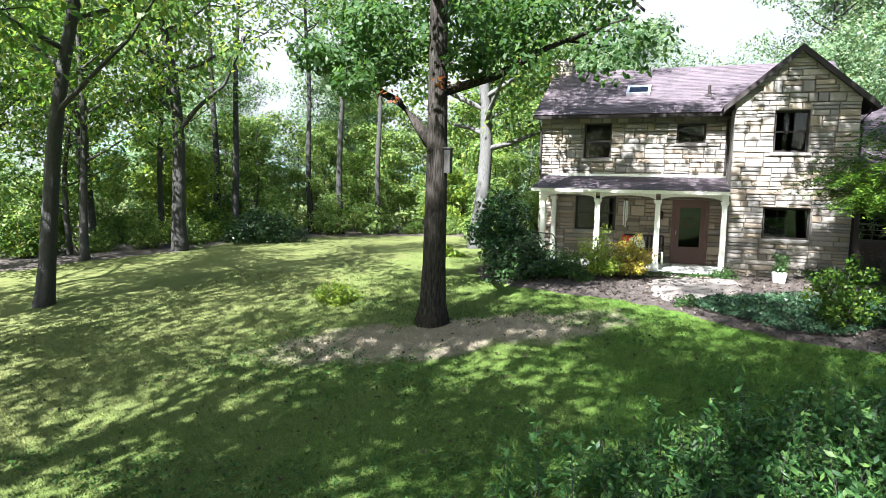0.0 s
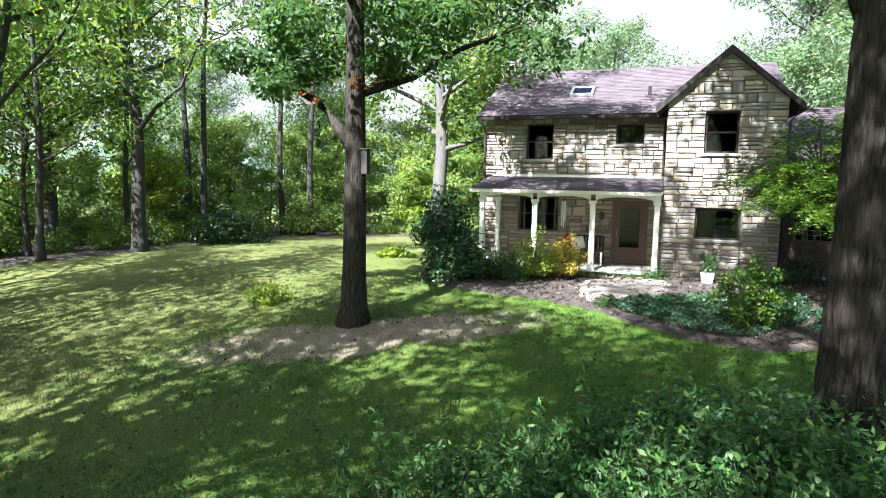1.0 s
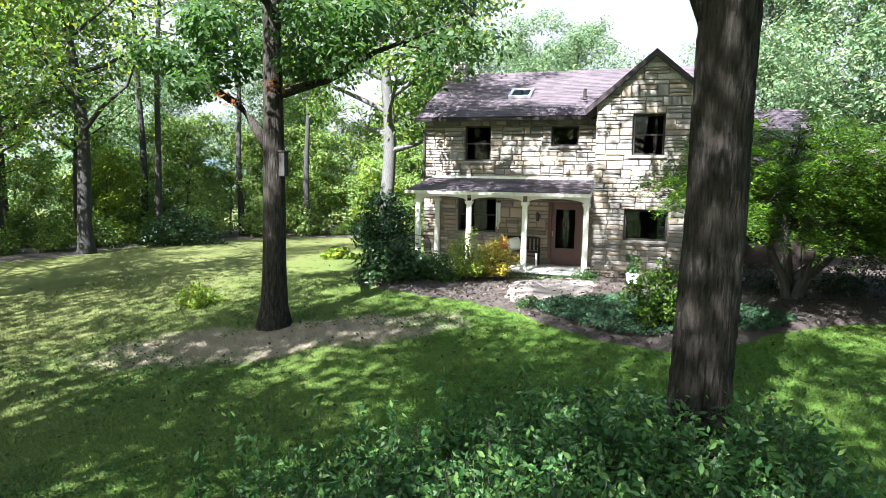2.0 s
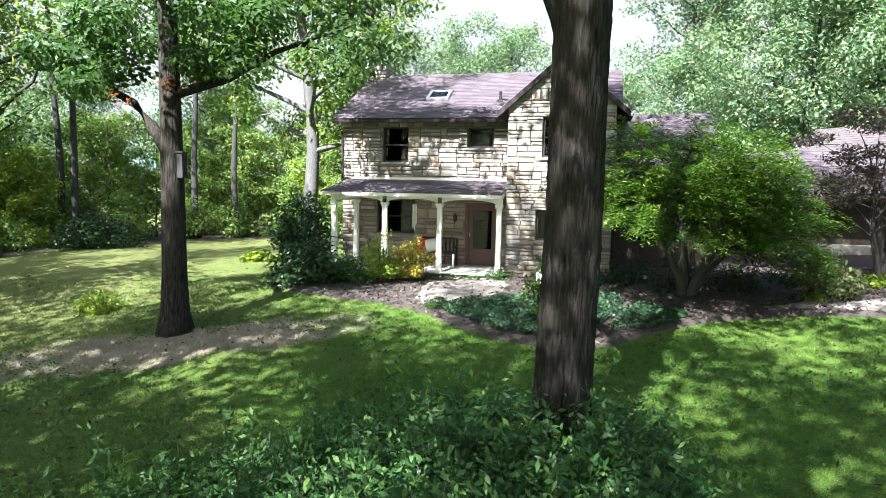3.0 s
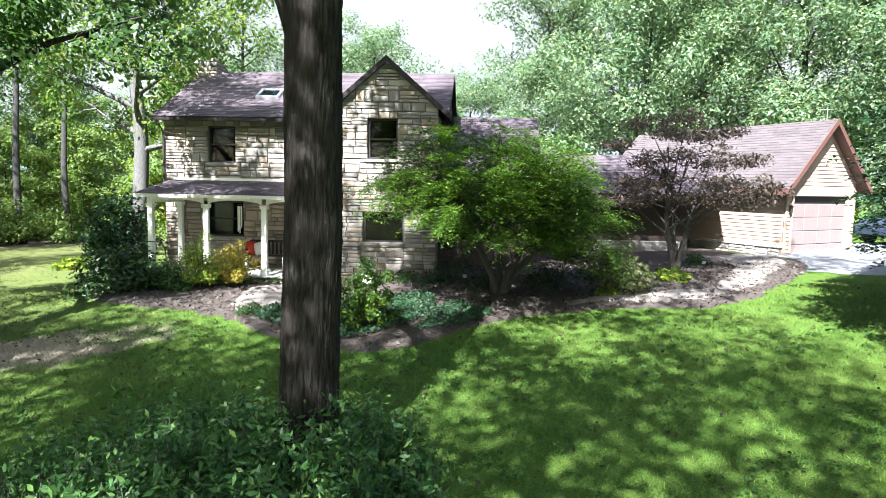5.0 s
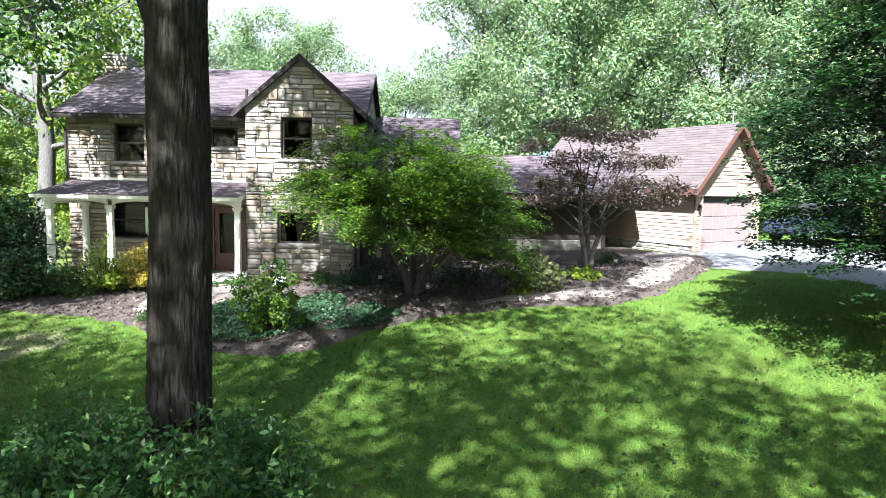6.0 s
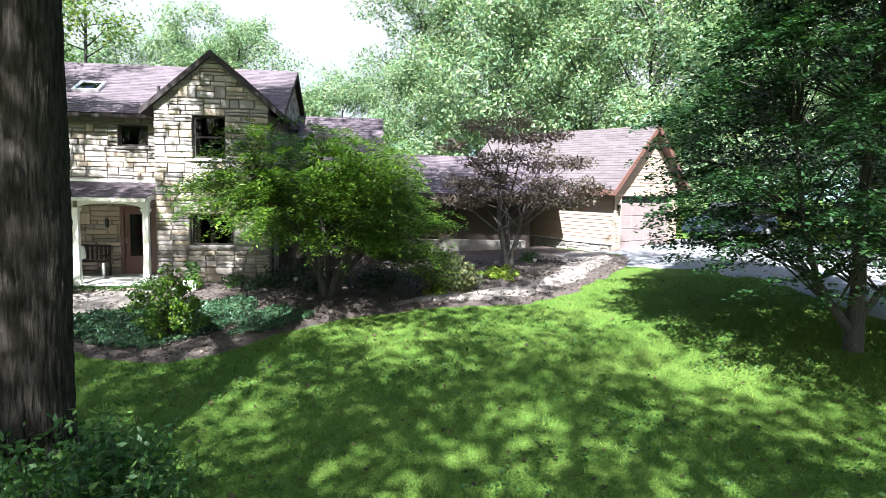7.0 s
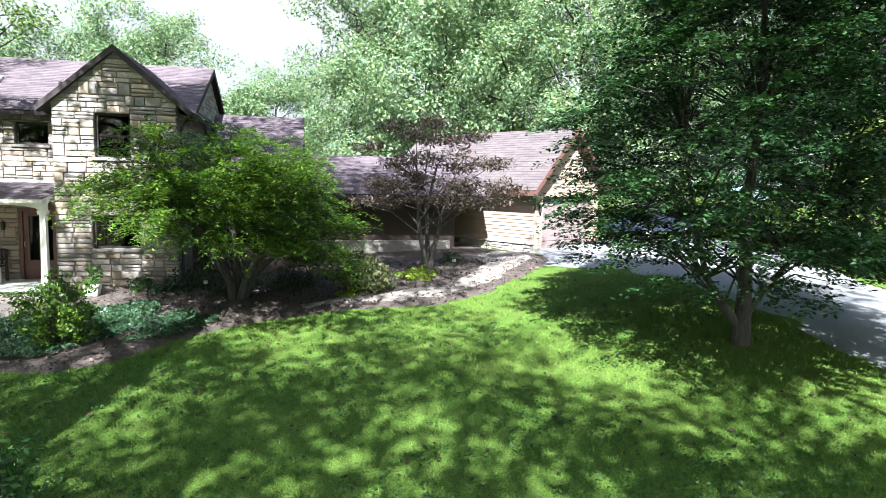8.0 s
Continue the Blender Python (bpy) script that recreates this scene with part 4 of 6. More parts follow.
def clapboards(parent, at, u0, u1, z0, z1, holes=(), cuts=(), mat=CEDAR, step=0.135):
    z = z0
    while z < z1 - 0.02:
        zt = min(z1, z + step)
        spans = [(u0, u1)]
        for h in holes:
            if h[1] < z + step / 2 < h[3]:
                spans = [s for p, q in spans for s in ((p, min(q, h[0])), (max(p, h[2]), q)) if s[1] - s[0] > 0.02]
        for p, q in spans:
            poly = [(p, z), (q, z), (q, zt), (p, zt)]
            for c in cuts:
                poly = clip(poly, *c) if len(poly) > 2 else []
            if len(poly) > 2:
                m = len(poly)
                outer = [at @ Vector((u, -0.028 + 0.02 * (v - z) / step, v)) for u, v in poly]
                inner = [at @ Vector((u, 0.018, v)) for u, v in poly]
                part("board", Shape().add(outer + inner, [tuple(range(m))] + [(i, m + i, m + (i + 1) % m, (i + 1) % m) for i in range(m)]).mesh("board", mat), parent)
        z += step


long_at = GAR @ pose(A0, 0, 0, 0, 0, -90) @ pose(-GLEN, 0, 0)      # x runs towards the near corner, -y out of the wall
cuts_g = [(slope, 1, APEX - 0.15 + slope * GWID / 2), (-slope, 1, APEX - 0.15 - slope * GWID / 2)]
part("header_board", bar(Shape(), gat, A0, 3.40, A1, 3.62, -0.05, 0.0).mesh("header_board", CEDAR), garage)
for u in (A0, DOORO[2] + 0.0, DOORO[0] - 0.10, A1 - 0.1):
    part("corner_board", bar(Shape(), gat, u, 1.2, u + 0.1, 3.40, -0.045, 0.0).mesh("corner_board", CEDAR), garage)
gbase = part("stone_base", bar(Shape(), long_at, 0, 0.4, GLEN - e, STONE_TOP - 0.08, -0.16, 0.0).mesh("stone_base", MORTAR), garage)
part("base_cap", bevelled(bar(Shape(), long_at, 0, STONE_TOP - 0.08, GLEN - e + 0.04, STONE_TOP, -0.24, 0.0).mesh("base_cap", STONE_GREY), 0.012), garage, "grey stone ledge")
gdoor = part("garage_door", bar(Shape(), gat, DOORO[0], DOORO[1], DOORO[2], DOORO[3], 0.10, 0.13).mesh("garage_door", GDOOR), garage, "mauve-grey sectional garage door")
for k in range(4):
    z0 = DOORO[1] + k * 0.47
    for j in range(4):
        u0 = DOORO[0] + (DOORO[2] - DOORO[0]) * j / 4
        u1 = DOORO[0] + (DOORO[2] - DOORO[0]) * (j + 1) / 4
        part("door_panel", bevelled(bar(Shape(), gat, u0 + 0.008, z0 + 0.008, u1 - 0.008, z0 + 0.462, 0.075, 0.1).mesh("door_panel", GDOOR), 0.012), gdoor)
# black strip across the door above its panels
part("dark_gap", bar(Shape(), gat, DOORO[0], DOORO[1] + 1.9, DOORO[2], DOORO[3], 0.085, 0.1).mesh("dark_gap", BLACK), gdoor, "dark strip along the top of the door")
gr = Shape()
for s in (0, 1):
    x_e, x_m = (0, GWID / 2) if s == 0 else (GWID, GWID / 2)
    gr.prism([gpt(x_e, 0, 3.62), gpt(x_m, 0, APEX), gpt(x_m, 0, APEX - 0.12), gpt(x_e, 0, 3.50)], GAR.to_3x3() @ Vector((0, GLEN + 0.5, 0)))
groof = part("roof", gr.mesh("garage_roof", TRIM_RUST), garage, "pale rose-brown shingle roof")
gd = GAR.to_3x3()
shingles(groof, gpt(-0.02, GLEN + 0.5, 3.61), gd @ Vector((0, -1, 0)), gd @ Vector((GWID / 2, 0, APEX - 3.62)), GLEN + 0.5, math.hypot(GWID / 2, APEX - 3.62), rng_h, SHINGLE_PALE)
shingles(groof, gpt(GWID + 0.02, 0, 3.61), gd @ Vector((0, 1, 0)), gd @ Vector((-GWID / 2, 0, APEX - 3.62)), GLEN + 0.5, math.hypot(GWID / 2, APEX - 3.62), rng_h, SHINGLE_PALE, course=0.28, tab=0.9)
for x_e in (0, GWID):
    part("rake_board", Shape().prism([gpt(x_e, -0.03, 3.64), gpt(GWID / 2, -0.03, APEX + 0.03), gpt(GWID / 2, -0.03, APEX - 0.19), gpt(x_e, -0.03, 3.42)], gd @ Vector((0, 0.03, 0))).mesh("rake_board", TRIM_RUST), groof)
part("soffit", Shape().prism([gpt(0.0, 0, 3.40), gpt(A0, 0, 3.40), gpt(A0, GLEN, 3.40), gpt(0.0, GLEN, 3.40)], (0, 0, 0.02)).mesh("soffit", TRIM_RUST), groof)
part("fascia", Shape().prism([gpt(-0.02, 0, 3.42), gpt(0.0, 0, 3.42), gpt(0.0, GLEN, 3.42), gpt(-0.02, GLEN, 3.42)], (0, 0, 0.19)).mesh("fascia", TRIM_RUST), groof)

# ---------------------------------------------------------------- trees


def tree_meshes(seed, height, r0, first, spread, leaves, size, bark, leaf, lean=(0, 0), limbs=14, clump=1.3, bend=0.35, flat=0.65, top=1.0, sides=9, droop=0.1, rise=0.45, flare=1.5, simple=False):
    """Trunk with limbs as one mesh, crown of leaves as another, standing at the origin."""
    rng = random.Random(seed)
    nrng = np.random.default_rng(seed)
    n = 12
    path, radii = [], []
    for i in range(n + 1):
        u = i / n
        path.append(Vector((lean[0] * u * height + bend * noise.noise((u * 2.2, seed, 0)), lean[1] * u * height + bend * noise.noise((u * 2.2, seed, 9)), u * height - (0.25 if i == 0 else 0))))
        radii.append(r0 * ((1 - u) ** 0.75 * 0.92 + 0.06) * (flare if i == 0 else 1.0))
    path[0].x, path[0].y = 0, 0
    path.insert(1, path[0].lerp(path[1], 0.45))
    path[1].z = 0.5
    radii.insert(1, r0 * 1.08)
    wood = Shape().tube(path, radii, sides)
    clumps = []

    def along(u):
        k = min(len(path) - 2, int(u * (len(path) - 1)))
        return path[k].lerp(path[k + 1], u * (len(path) - 1) - k), radii[k]

    for k in range(limbs):
        u = first + (0.97 - first) * (k + rng.random()) / limbs
        p, r = along(u)
        az = 2.399 * k + rng.uniform(-0.5, 0.5)
        ln = spread * (1.0 - 0.55 * ((u - first) / (1 - first)) ** 1.4) * rng.uniform(0.7, 1.15) * top
        d = Vector((math.cos(az), math.sin(az), rise * rng.uniform(0.4, 1.5)))
        pts = [p + d * ln * s + Vector((0, 0, 0.12 * ln * s * s)) + Vector((rng.uniform(-1, 1), rng.uniform(-1, 1), rng.uniform(-0.5, 0.5))) * 0.10 * ln * s for s in (0, 0.3, 0.6, 1.0)]
        rr = min(r * 0.5, 0.035 * ln + 0.02)
        wood.tube(pts, [rr, rr * 0.75, rr * 0.5, rr * 0.15], 5, False)
        for s in (0.45, 0.7, 0.95, 1.08):
            q = pts[0].lerp(pts[-1], s)
            for _ in range(2):
                w = q + Vector((rng.uniform(-1, 1), rng.uniform(-1, 1), rng.uniform(-0.6, 0.7))) * ln * 0.24
                clumps.append((*w, clump * rng.uniform(0.55, 1.2)))
                if rng.random() < 0.5:
                    wood.tube([q, q.lerp(w, 0.5) + Vector((0, 0, 0.1)), w], [rr * 0.35, rr * 0.2, 0.006], 3, False)
    tip = path[-1]
    clumps += [(tip.x + rng.uniform(-1, 1), tip.y + rng.uniform(-1, 1), tip.z - rng.uniform(0, 1.2), clump) for _ in range(4)]
    pts = clump_points(nrng, clumps, leaves, flat)
    quads = leaf_quads(nrng, pts, size, slim=0.9 if simple else 0.55, droop=droop)
    return wood.mesh("trunk", bark, True), tris_mesh("crown", quads[:, :3], leaf) if simple else quads_mesh("crown", quads, leaf)


def tree(name, meshes, at, label, category="tree", group="", turn=0.0, size=1.0):
    ob = thing(name, (0, 0, 0), label, category, group)
    part("trunk", meshes[0], ob, local=True)
    part("crown", meshes[1], ob, local=True)
    ob.matrix_basis = Matrix.Translation(at) @ Matrix.Rotation(turn, 4, "Z") @ Matrix.Scale(size, 4)
    return ob


def on_ground(x, y, dz=-0.05):
    return (x, y, ground_z(x, y) + roughness_z(x, y) + dz)


def bush_meshes(seed, w, h, leaves, size, leaf, bark=BARK, stems=9, clump=0.32, low=0.25, flat=0.8, depth=None, up=0.8, droop=0.0):
    rng = random.Random(seed)
    nrng = np.random.default_rng(seed)
    wood, clumps = Shape(), []
    depth = depth or w
    for k in range(stems):
        az = 2.399 * k + rng.uniform(-0.4, 0.4)
        rad = math.sqrt((k + 0.5) / stems)
        tip = Vector((math.cos(az) * rad * w * 0.42, math.sin(az) * rad * depth * 0.42, h * (1 - 0.55 * rad * rad) * rng.uniform(0.75, 1.02)))
        mid = Vector((tip.x * 0.4, tip.y * 0.4, tip.z * 0.5))
        foot = Vector((rng.uniform(-0.06, 0.06), rng.uniform(-0.06, 0.06), -0.05))
        wood.tube([foot, mid, tip], [0.02, 0.013, 0.004], 4, False)
        for s in (0.0, 0.35, 0.75, 1.0):
            q = mid.lerp(tip, s)
            r = clump * rng.uniform(0.7, 1.25) * min(w, h * 1.4)
            clumps.append((q.x * (1 + 0.25 * rng.random()), q.y * (1 + 0.25 * rng.random()), max(low * h, q.z - r * 0.6), r * 0.8))
    pts = clump_points(nrng, clumps, leaves, flat)
    pts[0][:, 2] = np.maximum(pts[0][:, 2], 0.04)
    return wood.mesh("stems", bark), quads_mesh("foliage", leaf_quads(nrng, pts, size, up, droop=droop), leaf)


def bush(name, meshes, at, label, category="shrub", group="", turn=0.0, size=1.0):
    ob = thing(name, (0, 0, 0), label, category, group)
    part("stem_cluster", meshes[0], ob, kind="stuff", local=True)
    part("foliage", meshes[1], ob, local=True)
    ob.matrix_basis = Matrix.Translation(at) @ Matrix.Rotation(turn, 4, "Z") @ Matrix.Scale(size, 4)
    return ob


# the tree before the lawn, with its fork and a low western limb
m1 = tree_meshes(21, 17.0, 0.30, 0.36, 4.5, 22000, 0.165, BARK_NEAR, L_OAK, (0.004, 0.0), 15, 0.95, 0.22, rise=0.3, flare=1.75)
t1 = tree("oak_tree", m1, on_ground(-5.25, 13.35), "dark-trunked oak with a low forked limb")
lim = Shape()
lim.tube([(-0.1, 0, 4.2), (-0.55, 0.1, 4.75), (-1.0, 0.15, 5.2), (-1.7, 0.2, 5.55), (-2.5, 0.3, 6.1), (-3.4, 0.4, 6.3)], [0.15, 0.12, 0.10, 0.075, 0.05, 0.02], 7)
part("low_limb", lim.mesh("low_limb", BARK_NEAR, True), t1, local=True)
nr = np.random.default_rng(77)
sprays = [(-1.3, 0.3, 6.0, 0.7), (-1.9, -0.3, 5.6, 0.7), (-2.5, 0.5, 6.2, 0.8), (-3.2, 0.2, 6.4, 0.8), (-2.2, 0.9, 6.8, 0.8), (0.9, -0.2, 6.0, 0.7), (1.5, 0.5, 6.5, 0.8), (-0.5, 0.6, 6.6, 0.8), (2.3, 0.1, 6.9, 0.8), (-1.2, -0.6, 6.9, 0.8), (0.6, 0.9, 7.3, 0.9)]
part("low_foliage", quads_mesh("low_foliage", leaf_quads(nr, clump_points(nr, sprays, 5200, 0.6), 0.17), L_OAK), t1, local=True)
part("red_leaves", quads_mesh("red_leaves", leaf_quads(nr, clump_points(nr, [(-1.1, -0.2, 5.3, 0.3), (0.3, -0.3, 5.5, 0.3), (0.8, -0.2, 5.6, 0.25)], 60, 0.7), 0.14), L_RED), t1, "a few red autumn leaves", local=True)
box_at = Vector(on_ground(-5.25, 13.35)) + Vector((0.34, -0.05, 3.55))
bh = thing("nest_box", box_at, "narrow dark nest box fixed to the tree trunk", "nest box")
part("box", bevelled(Shape().box(-0.07, -0.09, 0, 0.07, 0.09, 0.55).mesh("box", BARK_WOOD), 0.008), bh, local=True)
part("lid", bevelled(Shape().box(-0.09, -0.12, 0.55, 0.1, 0.11, 0.575).mesh("lid", BARK), 0.006), bh, local=True)

# the large trunk close by, its crown high overhead
m2 = tree_meshes(34, 19.0, 0.30, 0.56, 7.2, 30000, 0.22, BARK_NEAR, L_OAK, (0.012, 0.0), 15, 1.4, 0.0, sides=20, rise=0.35, flare=1.2)
t2 = tree("oak_tree", m2, on_ground(3.72, 8.72), "stout oak trunk with furrowed grey-brown bark")
SIDES, RINGS, TALL = 150, 210, 8.2
bark = Shape()
for j in range(RINGS + 1):
    z = -0.2 + (TALL + 0.2) * j / RINGS
    r = 0.335 * (1 - 0.022 * z) + 0.10 * math.exp(-max(0, z) / 0.5)
    for k in range(SIDES):
        a = 2 * math.pi * k / SIDES
        cx, cy = math.cos(a), math.sin(a)
        f = noise.noise((cx * 6.5, cy * 6.5, z * 1.1)) + 0.7 * noise.noise((cx * 13, cy * 13, z * 3.2))
        ridge = (1 - abs(f) * 1.9)
        rr = r + 0.020 * max(-0.6, ridge) + 0.012 * noise.noise((cx * 18, cy * 18, z * 11)) + 0.03 * noise.noise((cx * 1.2, cy * 1.2, z * 0.5))
        bark.v.append((0.012 * z + rr * cx, rr * cy, z))
bark.f = [(j * SIDES + k, j * SIDES + (k + 1) % SIDES, (j + 1) * SIDES + (k + 1) % SIDES, (j + 1) * SIDES + k) for j in range(RINGS) for k in range(SIDES)]
part("bark", bark.mesh("bark", BARK_NEAR, True), t2, "deeply furrowed grey-brown bark", local=True)

fork = Shape()
fork.tube([(0.0, 0.0, 5.3), (-0.28, 0.05, 5.9), (-0.75, 0.15, 6.7), (-1.5, 0.3, 7.7), (-2.4, 0.5, 8.9)], [0.26, 0.19, 0.15, 0.12, 0.05], 12)
part("fork_limb", fork.mesh("fork_limb", BARK_NEAR, True), t2, local=True)

# pale trunk behind the lawn
m3 = tree_meshes(47, 17.0, 0.34, 0.30, 4.4, 26000, 0.20, BARK_PALE, L_WOOD, (0.01, 0.0), 28, 1.15, 0.9, rise=0.3)
tree("poplar_tree", m3, on_ground(-8.0, 25.4), "tall tree with a pale sunlit trunk")

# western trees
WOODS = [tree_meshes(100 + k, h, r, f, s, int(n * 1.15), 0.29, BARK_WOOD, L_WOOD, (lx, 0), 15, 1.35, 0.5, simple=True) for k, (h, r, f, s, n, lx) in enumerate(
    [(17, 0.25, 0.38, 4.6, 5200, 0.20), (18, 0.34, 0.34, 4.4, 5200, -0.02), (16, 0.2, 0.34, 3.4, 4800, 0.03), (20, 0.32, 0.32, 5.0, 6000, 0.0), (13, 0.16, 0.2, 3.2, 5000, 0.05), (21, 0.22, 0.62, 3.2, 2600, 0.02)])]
WEST = [(-17.5, 12.8, 0, 0.0, 1.0), (-23.3, 19.0, 2, 0.4, 0.9), (-27.2, 22.6, 3, 1.0, 1.0), (-25.7, 20.2, 4, 2.0, 0.9), (-26.5, 26.5, 2, 2.0, 1.0), (-21.6, 22.6, 1, 0.2, 1.0), (-30, 19.5, 1, 4.0, 0.9), (-24.5, 30, 5, 0.8, 1.0), (-20.3, 35.2, 5, 1.7, 1.0),
        (-17.7, 35.6, 5, 2.2, 0.9), (-23, 36, 5, 3.0, 1.0), (-28.5, 33, 5, 5.0, 1.1), (-33, 27, 3, 0.5, 1.0), (-35, 21, 1, 1.6, 1.0), (-13, 41, 5, 0.3, 0.9), (-11, 44, 5, 1.2, 0.9), (-26, 13.5, 4, 0.9, 1.1), (-31, 14, 2, 2.5, 1.1), (-22, 7, 3, 1.1, 1.0)]
group_w = "woodland trees round the lawn"
made_w = {}
for x, y, k, a, s in WEST:
    m = Matrix.Translation(on_ground(x, y, -0.1)) @ Matrix.Rotation(a, 4, "Z") @ Matrix.Scale(s, 4)
    if k in made_w:
        copy_thing(made_w[k], m)
    else:
        made_w[k] = tree("woodland_tree", WOODS[k], on_ground(x, y, -0.1), "tall dark-trunked woodland tree with airy green crown", group=group_w, turn=a, size=s)
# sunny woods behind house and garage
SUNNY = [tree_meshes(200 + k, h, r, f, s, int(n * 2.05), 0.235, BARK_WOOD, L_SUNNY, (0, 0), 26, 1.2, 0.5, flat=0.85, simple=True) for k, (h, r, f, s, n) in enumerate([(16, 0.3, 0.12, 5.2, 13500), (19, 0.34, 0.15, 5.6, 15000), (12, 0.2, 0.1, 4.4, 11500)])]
made_s = {}
EAST = [(-3.6, 55, 0, 1.03), (-9.0, 57, 0, 1.0), (-15, 56, 2, 1.2), (1.0, 60, 2, 0.8), (4.6, 58, 2, 0.85), (11.8, 64, 1, 1.32), (10.5, 52, 2, 0.85), (17.0, 46, 2, 1.12), (18, 60, 1, 1.3), (24.5, 58, 1, 1.28), (22, 46, 0, 0.98), (28, 47, 1, 1.0), (33, 42, 1, 1.0), (31, 54, 1, 1.25), (39, 50, 1, 1.2),
        (38, 36, 0, 1.05), (33, 31, 0, 1.0), (29, 36, 2, 1.0), (42, 28, 1, 1.0), (36, 22, 0, 1.0), (31, 25, 2, 0.95), (40, 16, 1, 1.0), (34, 12, 0, 1.05), (31, 16.5, 2, 0.9), (44, 8, 1, 1.1), (28, 7, 2, 1.0)]
for i, (x, y, k, s) in enumerate(EAST):
    m = Matrix.Translation(on_ground(x, y, -0.1)) @ Matrix.Rotation(1.3 * i, 4, "Z") @ Matrix.Scale(s, 4)
    if k in made_s:
        copy_thing(made_s[k], m)
    else:
        made_s[k] = tree("woodland_tree", SUNNY[k], on_ground(x, y, -0.1), "full sunlit tree behind the roofs, greyed by haze", group="sunlit trees behind the roofs", turn=1.3 * i, size=s)

rw = random.Random(9)
for _ in range(7):                      # the wood goes on behind
    x, y = rw.uniform(-62, -4), rw.uniform(30, 62)
    if y < 41 and x > -27 or (x > -12 and y < 46):
        y += 14
    copy_thing(made_s[rw.choice([0, 2, 2])], Matrix.Translation(on_ground(x, y, -0.2)) @ Matrix.Rotation(rw.uniform(0, 6.3), 4, "Z") @ Matrix.Scale(rw.uniform(0.7, 1.0), 4))
for _ in range(9):
    x, y = rw.uniform(-60, -34), rw.uniform(2, 30)
    copy_thing(made_w[rw.choice([1, 2, 3, 4])], Matrix.Translation(on_ground(x, y, -0.2)) @ Matrix.Rotation(rw.uniform(0, 6.3), 4, "Z") @ Matrix.Scale(rw.uniform(0.8, 1.1), 4))

# unseen trees added behind and beside the camera to shade the lawn
for x, y, k, a, s in [(-10.6, -2.6, 3, 0.5, 1.15), (-15, -3, 1, 1.5, 1.0), (-3.5, -4, 3, 2.5, 1.0), (-8, -9, 1, 0.3, 1.1), (3, -7.5, 1, 4.0, 1.0), (19.5, -7, 4, 5.2, 1.0), (2.7, -4.4, 3, 0.7, 1.1), (6.2, -4.5, 5, 1.0, 1.0), (10.9, -4.0, 2, 1.3, 1.15), (-2.2, -3.4, 3, 0.4, 1.15), (14.6, -2.4, 3, 0.9, 1.15), (-8.0, -1.6, 1, 1.9, 1.2), (21.5, -1.8, 2, 2.9, 1.25), (-20, 1.5, 3, 3.3, 1.0), (24, -1, 1, 3.1, 1.0), (8.5, -11, 3, 0.9, 1.1), (-15.5, 5.5, 2, 2.0, 1.1)]:
    copy_thing(made_w[k], Matrix.Translation(on_ground(x, y, -0.1)) @ Matrix.Rotation(a, 4, "Z") @ Matrix.Scale(s, 4))

draped("woodland_floor", [(-24.5, 15.2), (-22.6, 19.0), (-21.2, 22.2), (-21.6, 25.5), (-21.3, 29.5), (-20.4, 33.0), (-17.0, 34.6), (-12.0, 34.4), (-8.0, 33.2), (-2, 36), (6, 37), (16, 36), (16, 52), (-10, 60), (-34, 58), (-50, 44), (-54, 20), (-46, 8), (-31, 8.5), (-27, 12.0)],
       MULCH, 0.06, "dark leaf-strewn floor of the wood", "forest floor", 1.3, seed=6)

# undergrowth along the wood's edge
# bright leaf mixes carry the sunlight that doesn't reach in under the crowns
UNDER = [bush_meshes(300 + k, 3.4, h, 2600, 0.24, lf, clump=0.3, stems=12) for k, (h, lf) in enumerate([(2.6, L_WOOD), (3.6, L_GLADE), (2.2, L_YELLOW), (3.0, L_GLADE)])]
made_u = []
spots = [(-26, 30), (-23.5, 33), (-20, 39), (-17, 41), (-14, 42), (-11, 41), (-8.5, 42), (-6, 38), (-29, 27), (-32, 24), (-34, 20), (-27, 36), (-30, 31), (-36, 27), (-22, 42), (-18, 46), (-12, 47), (-7, 46), (-25, 41), (-33, 35),
         (-38, 16), (-40, 22), (-30, 40), (-24.5, 26.5), (-16, 44), (-3, 40), (1, 41), (6, 40), (10, 41), (14, 40), (20, 38), (24, 36), (28, 30), (30, 21), (29, 12), (33, 18), (29, 26), (32, 7), (-43, 12), (-42, 28)]
spots += [(-29.5, 16.5), (-27.2, 19.3), (-25.2, 21.3), (-23.6, 22.6), (-23.2, 24.6), (-23.6, 29.2), (-22.6, 31.6), (-20.6, 34.6), (-18.3, 35.9), (-15.6, 36.6), (-13.2, 36.0), (-11.0, 35.2), (-8.8, 34.6), (-30.5, 21), (-28, 24.2)]
for i, (x, y) in enumerate(spots):
    k = (0, 1, 3, 1, 0, 2)[i % 6] if i < 25 else (3, 0, 3, 1)[i % 4]
    found = [u for u in made_u if u[0] == k]
    if found:
        copy_thing(found[0][1], Matrix.Translation(on_ground(x, y, -0.05)) @ Matrix.Rotation(1.7 * i, 4, "Z") @ Matrix.Scale((0.8 if i < 40 else 0.5) + 0.07 * (i % 7), 4))
    else:
        made_u.append((k, bush("undergrowth_shrub", UNDER[k], on_ground(x, y, -0.05), "loose green undergrowth at the edge of the wood", group="undergrowth along the wood")))

SAPS = [tree_meshes(350 + k, h, 0.07, 0.12, 2.3, 5200, 0.25, BARK, lf, (0.02, 0), 14, 0.8, 0.4, simple=True) for k, (h, lf) in enumerate([(6.5, L_WOOD), (8.0, L_GLADE), (5.5, L_YELLOW)])]
made_p = []
rp = random.Random(14)
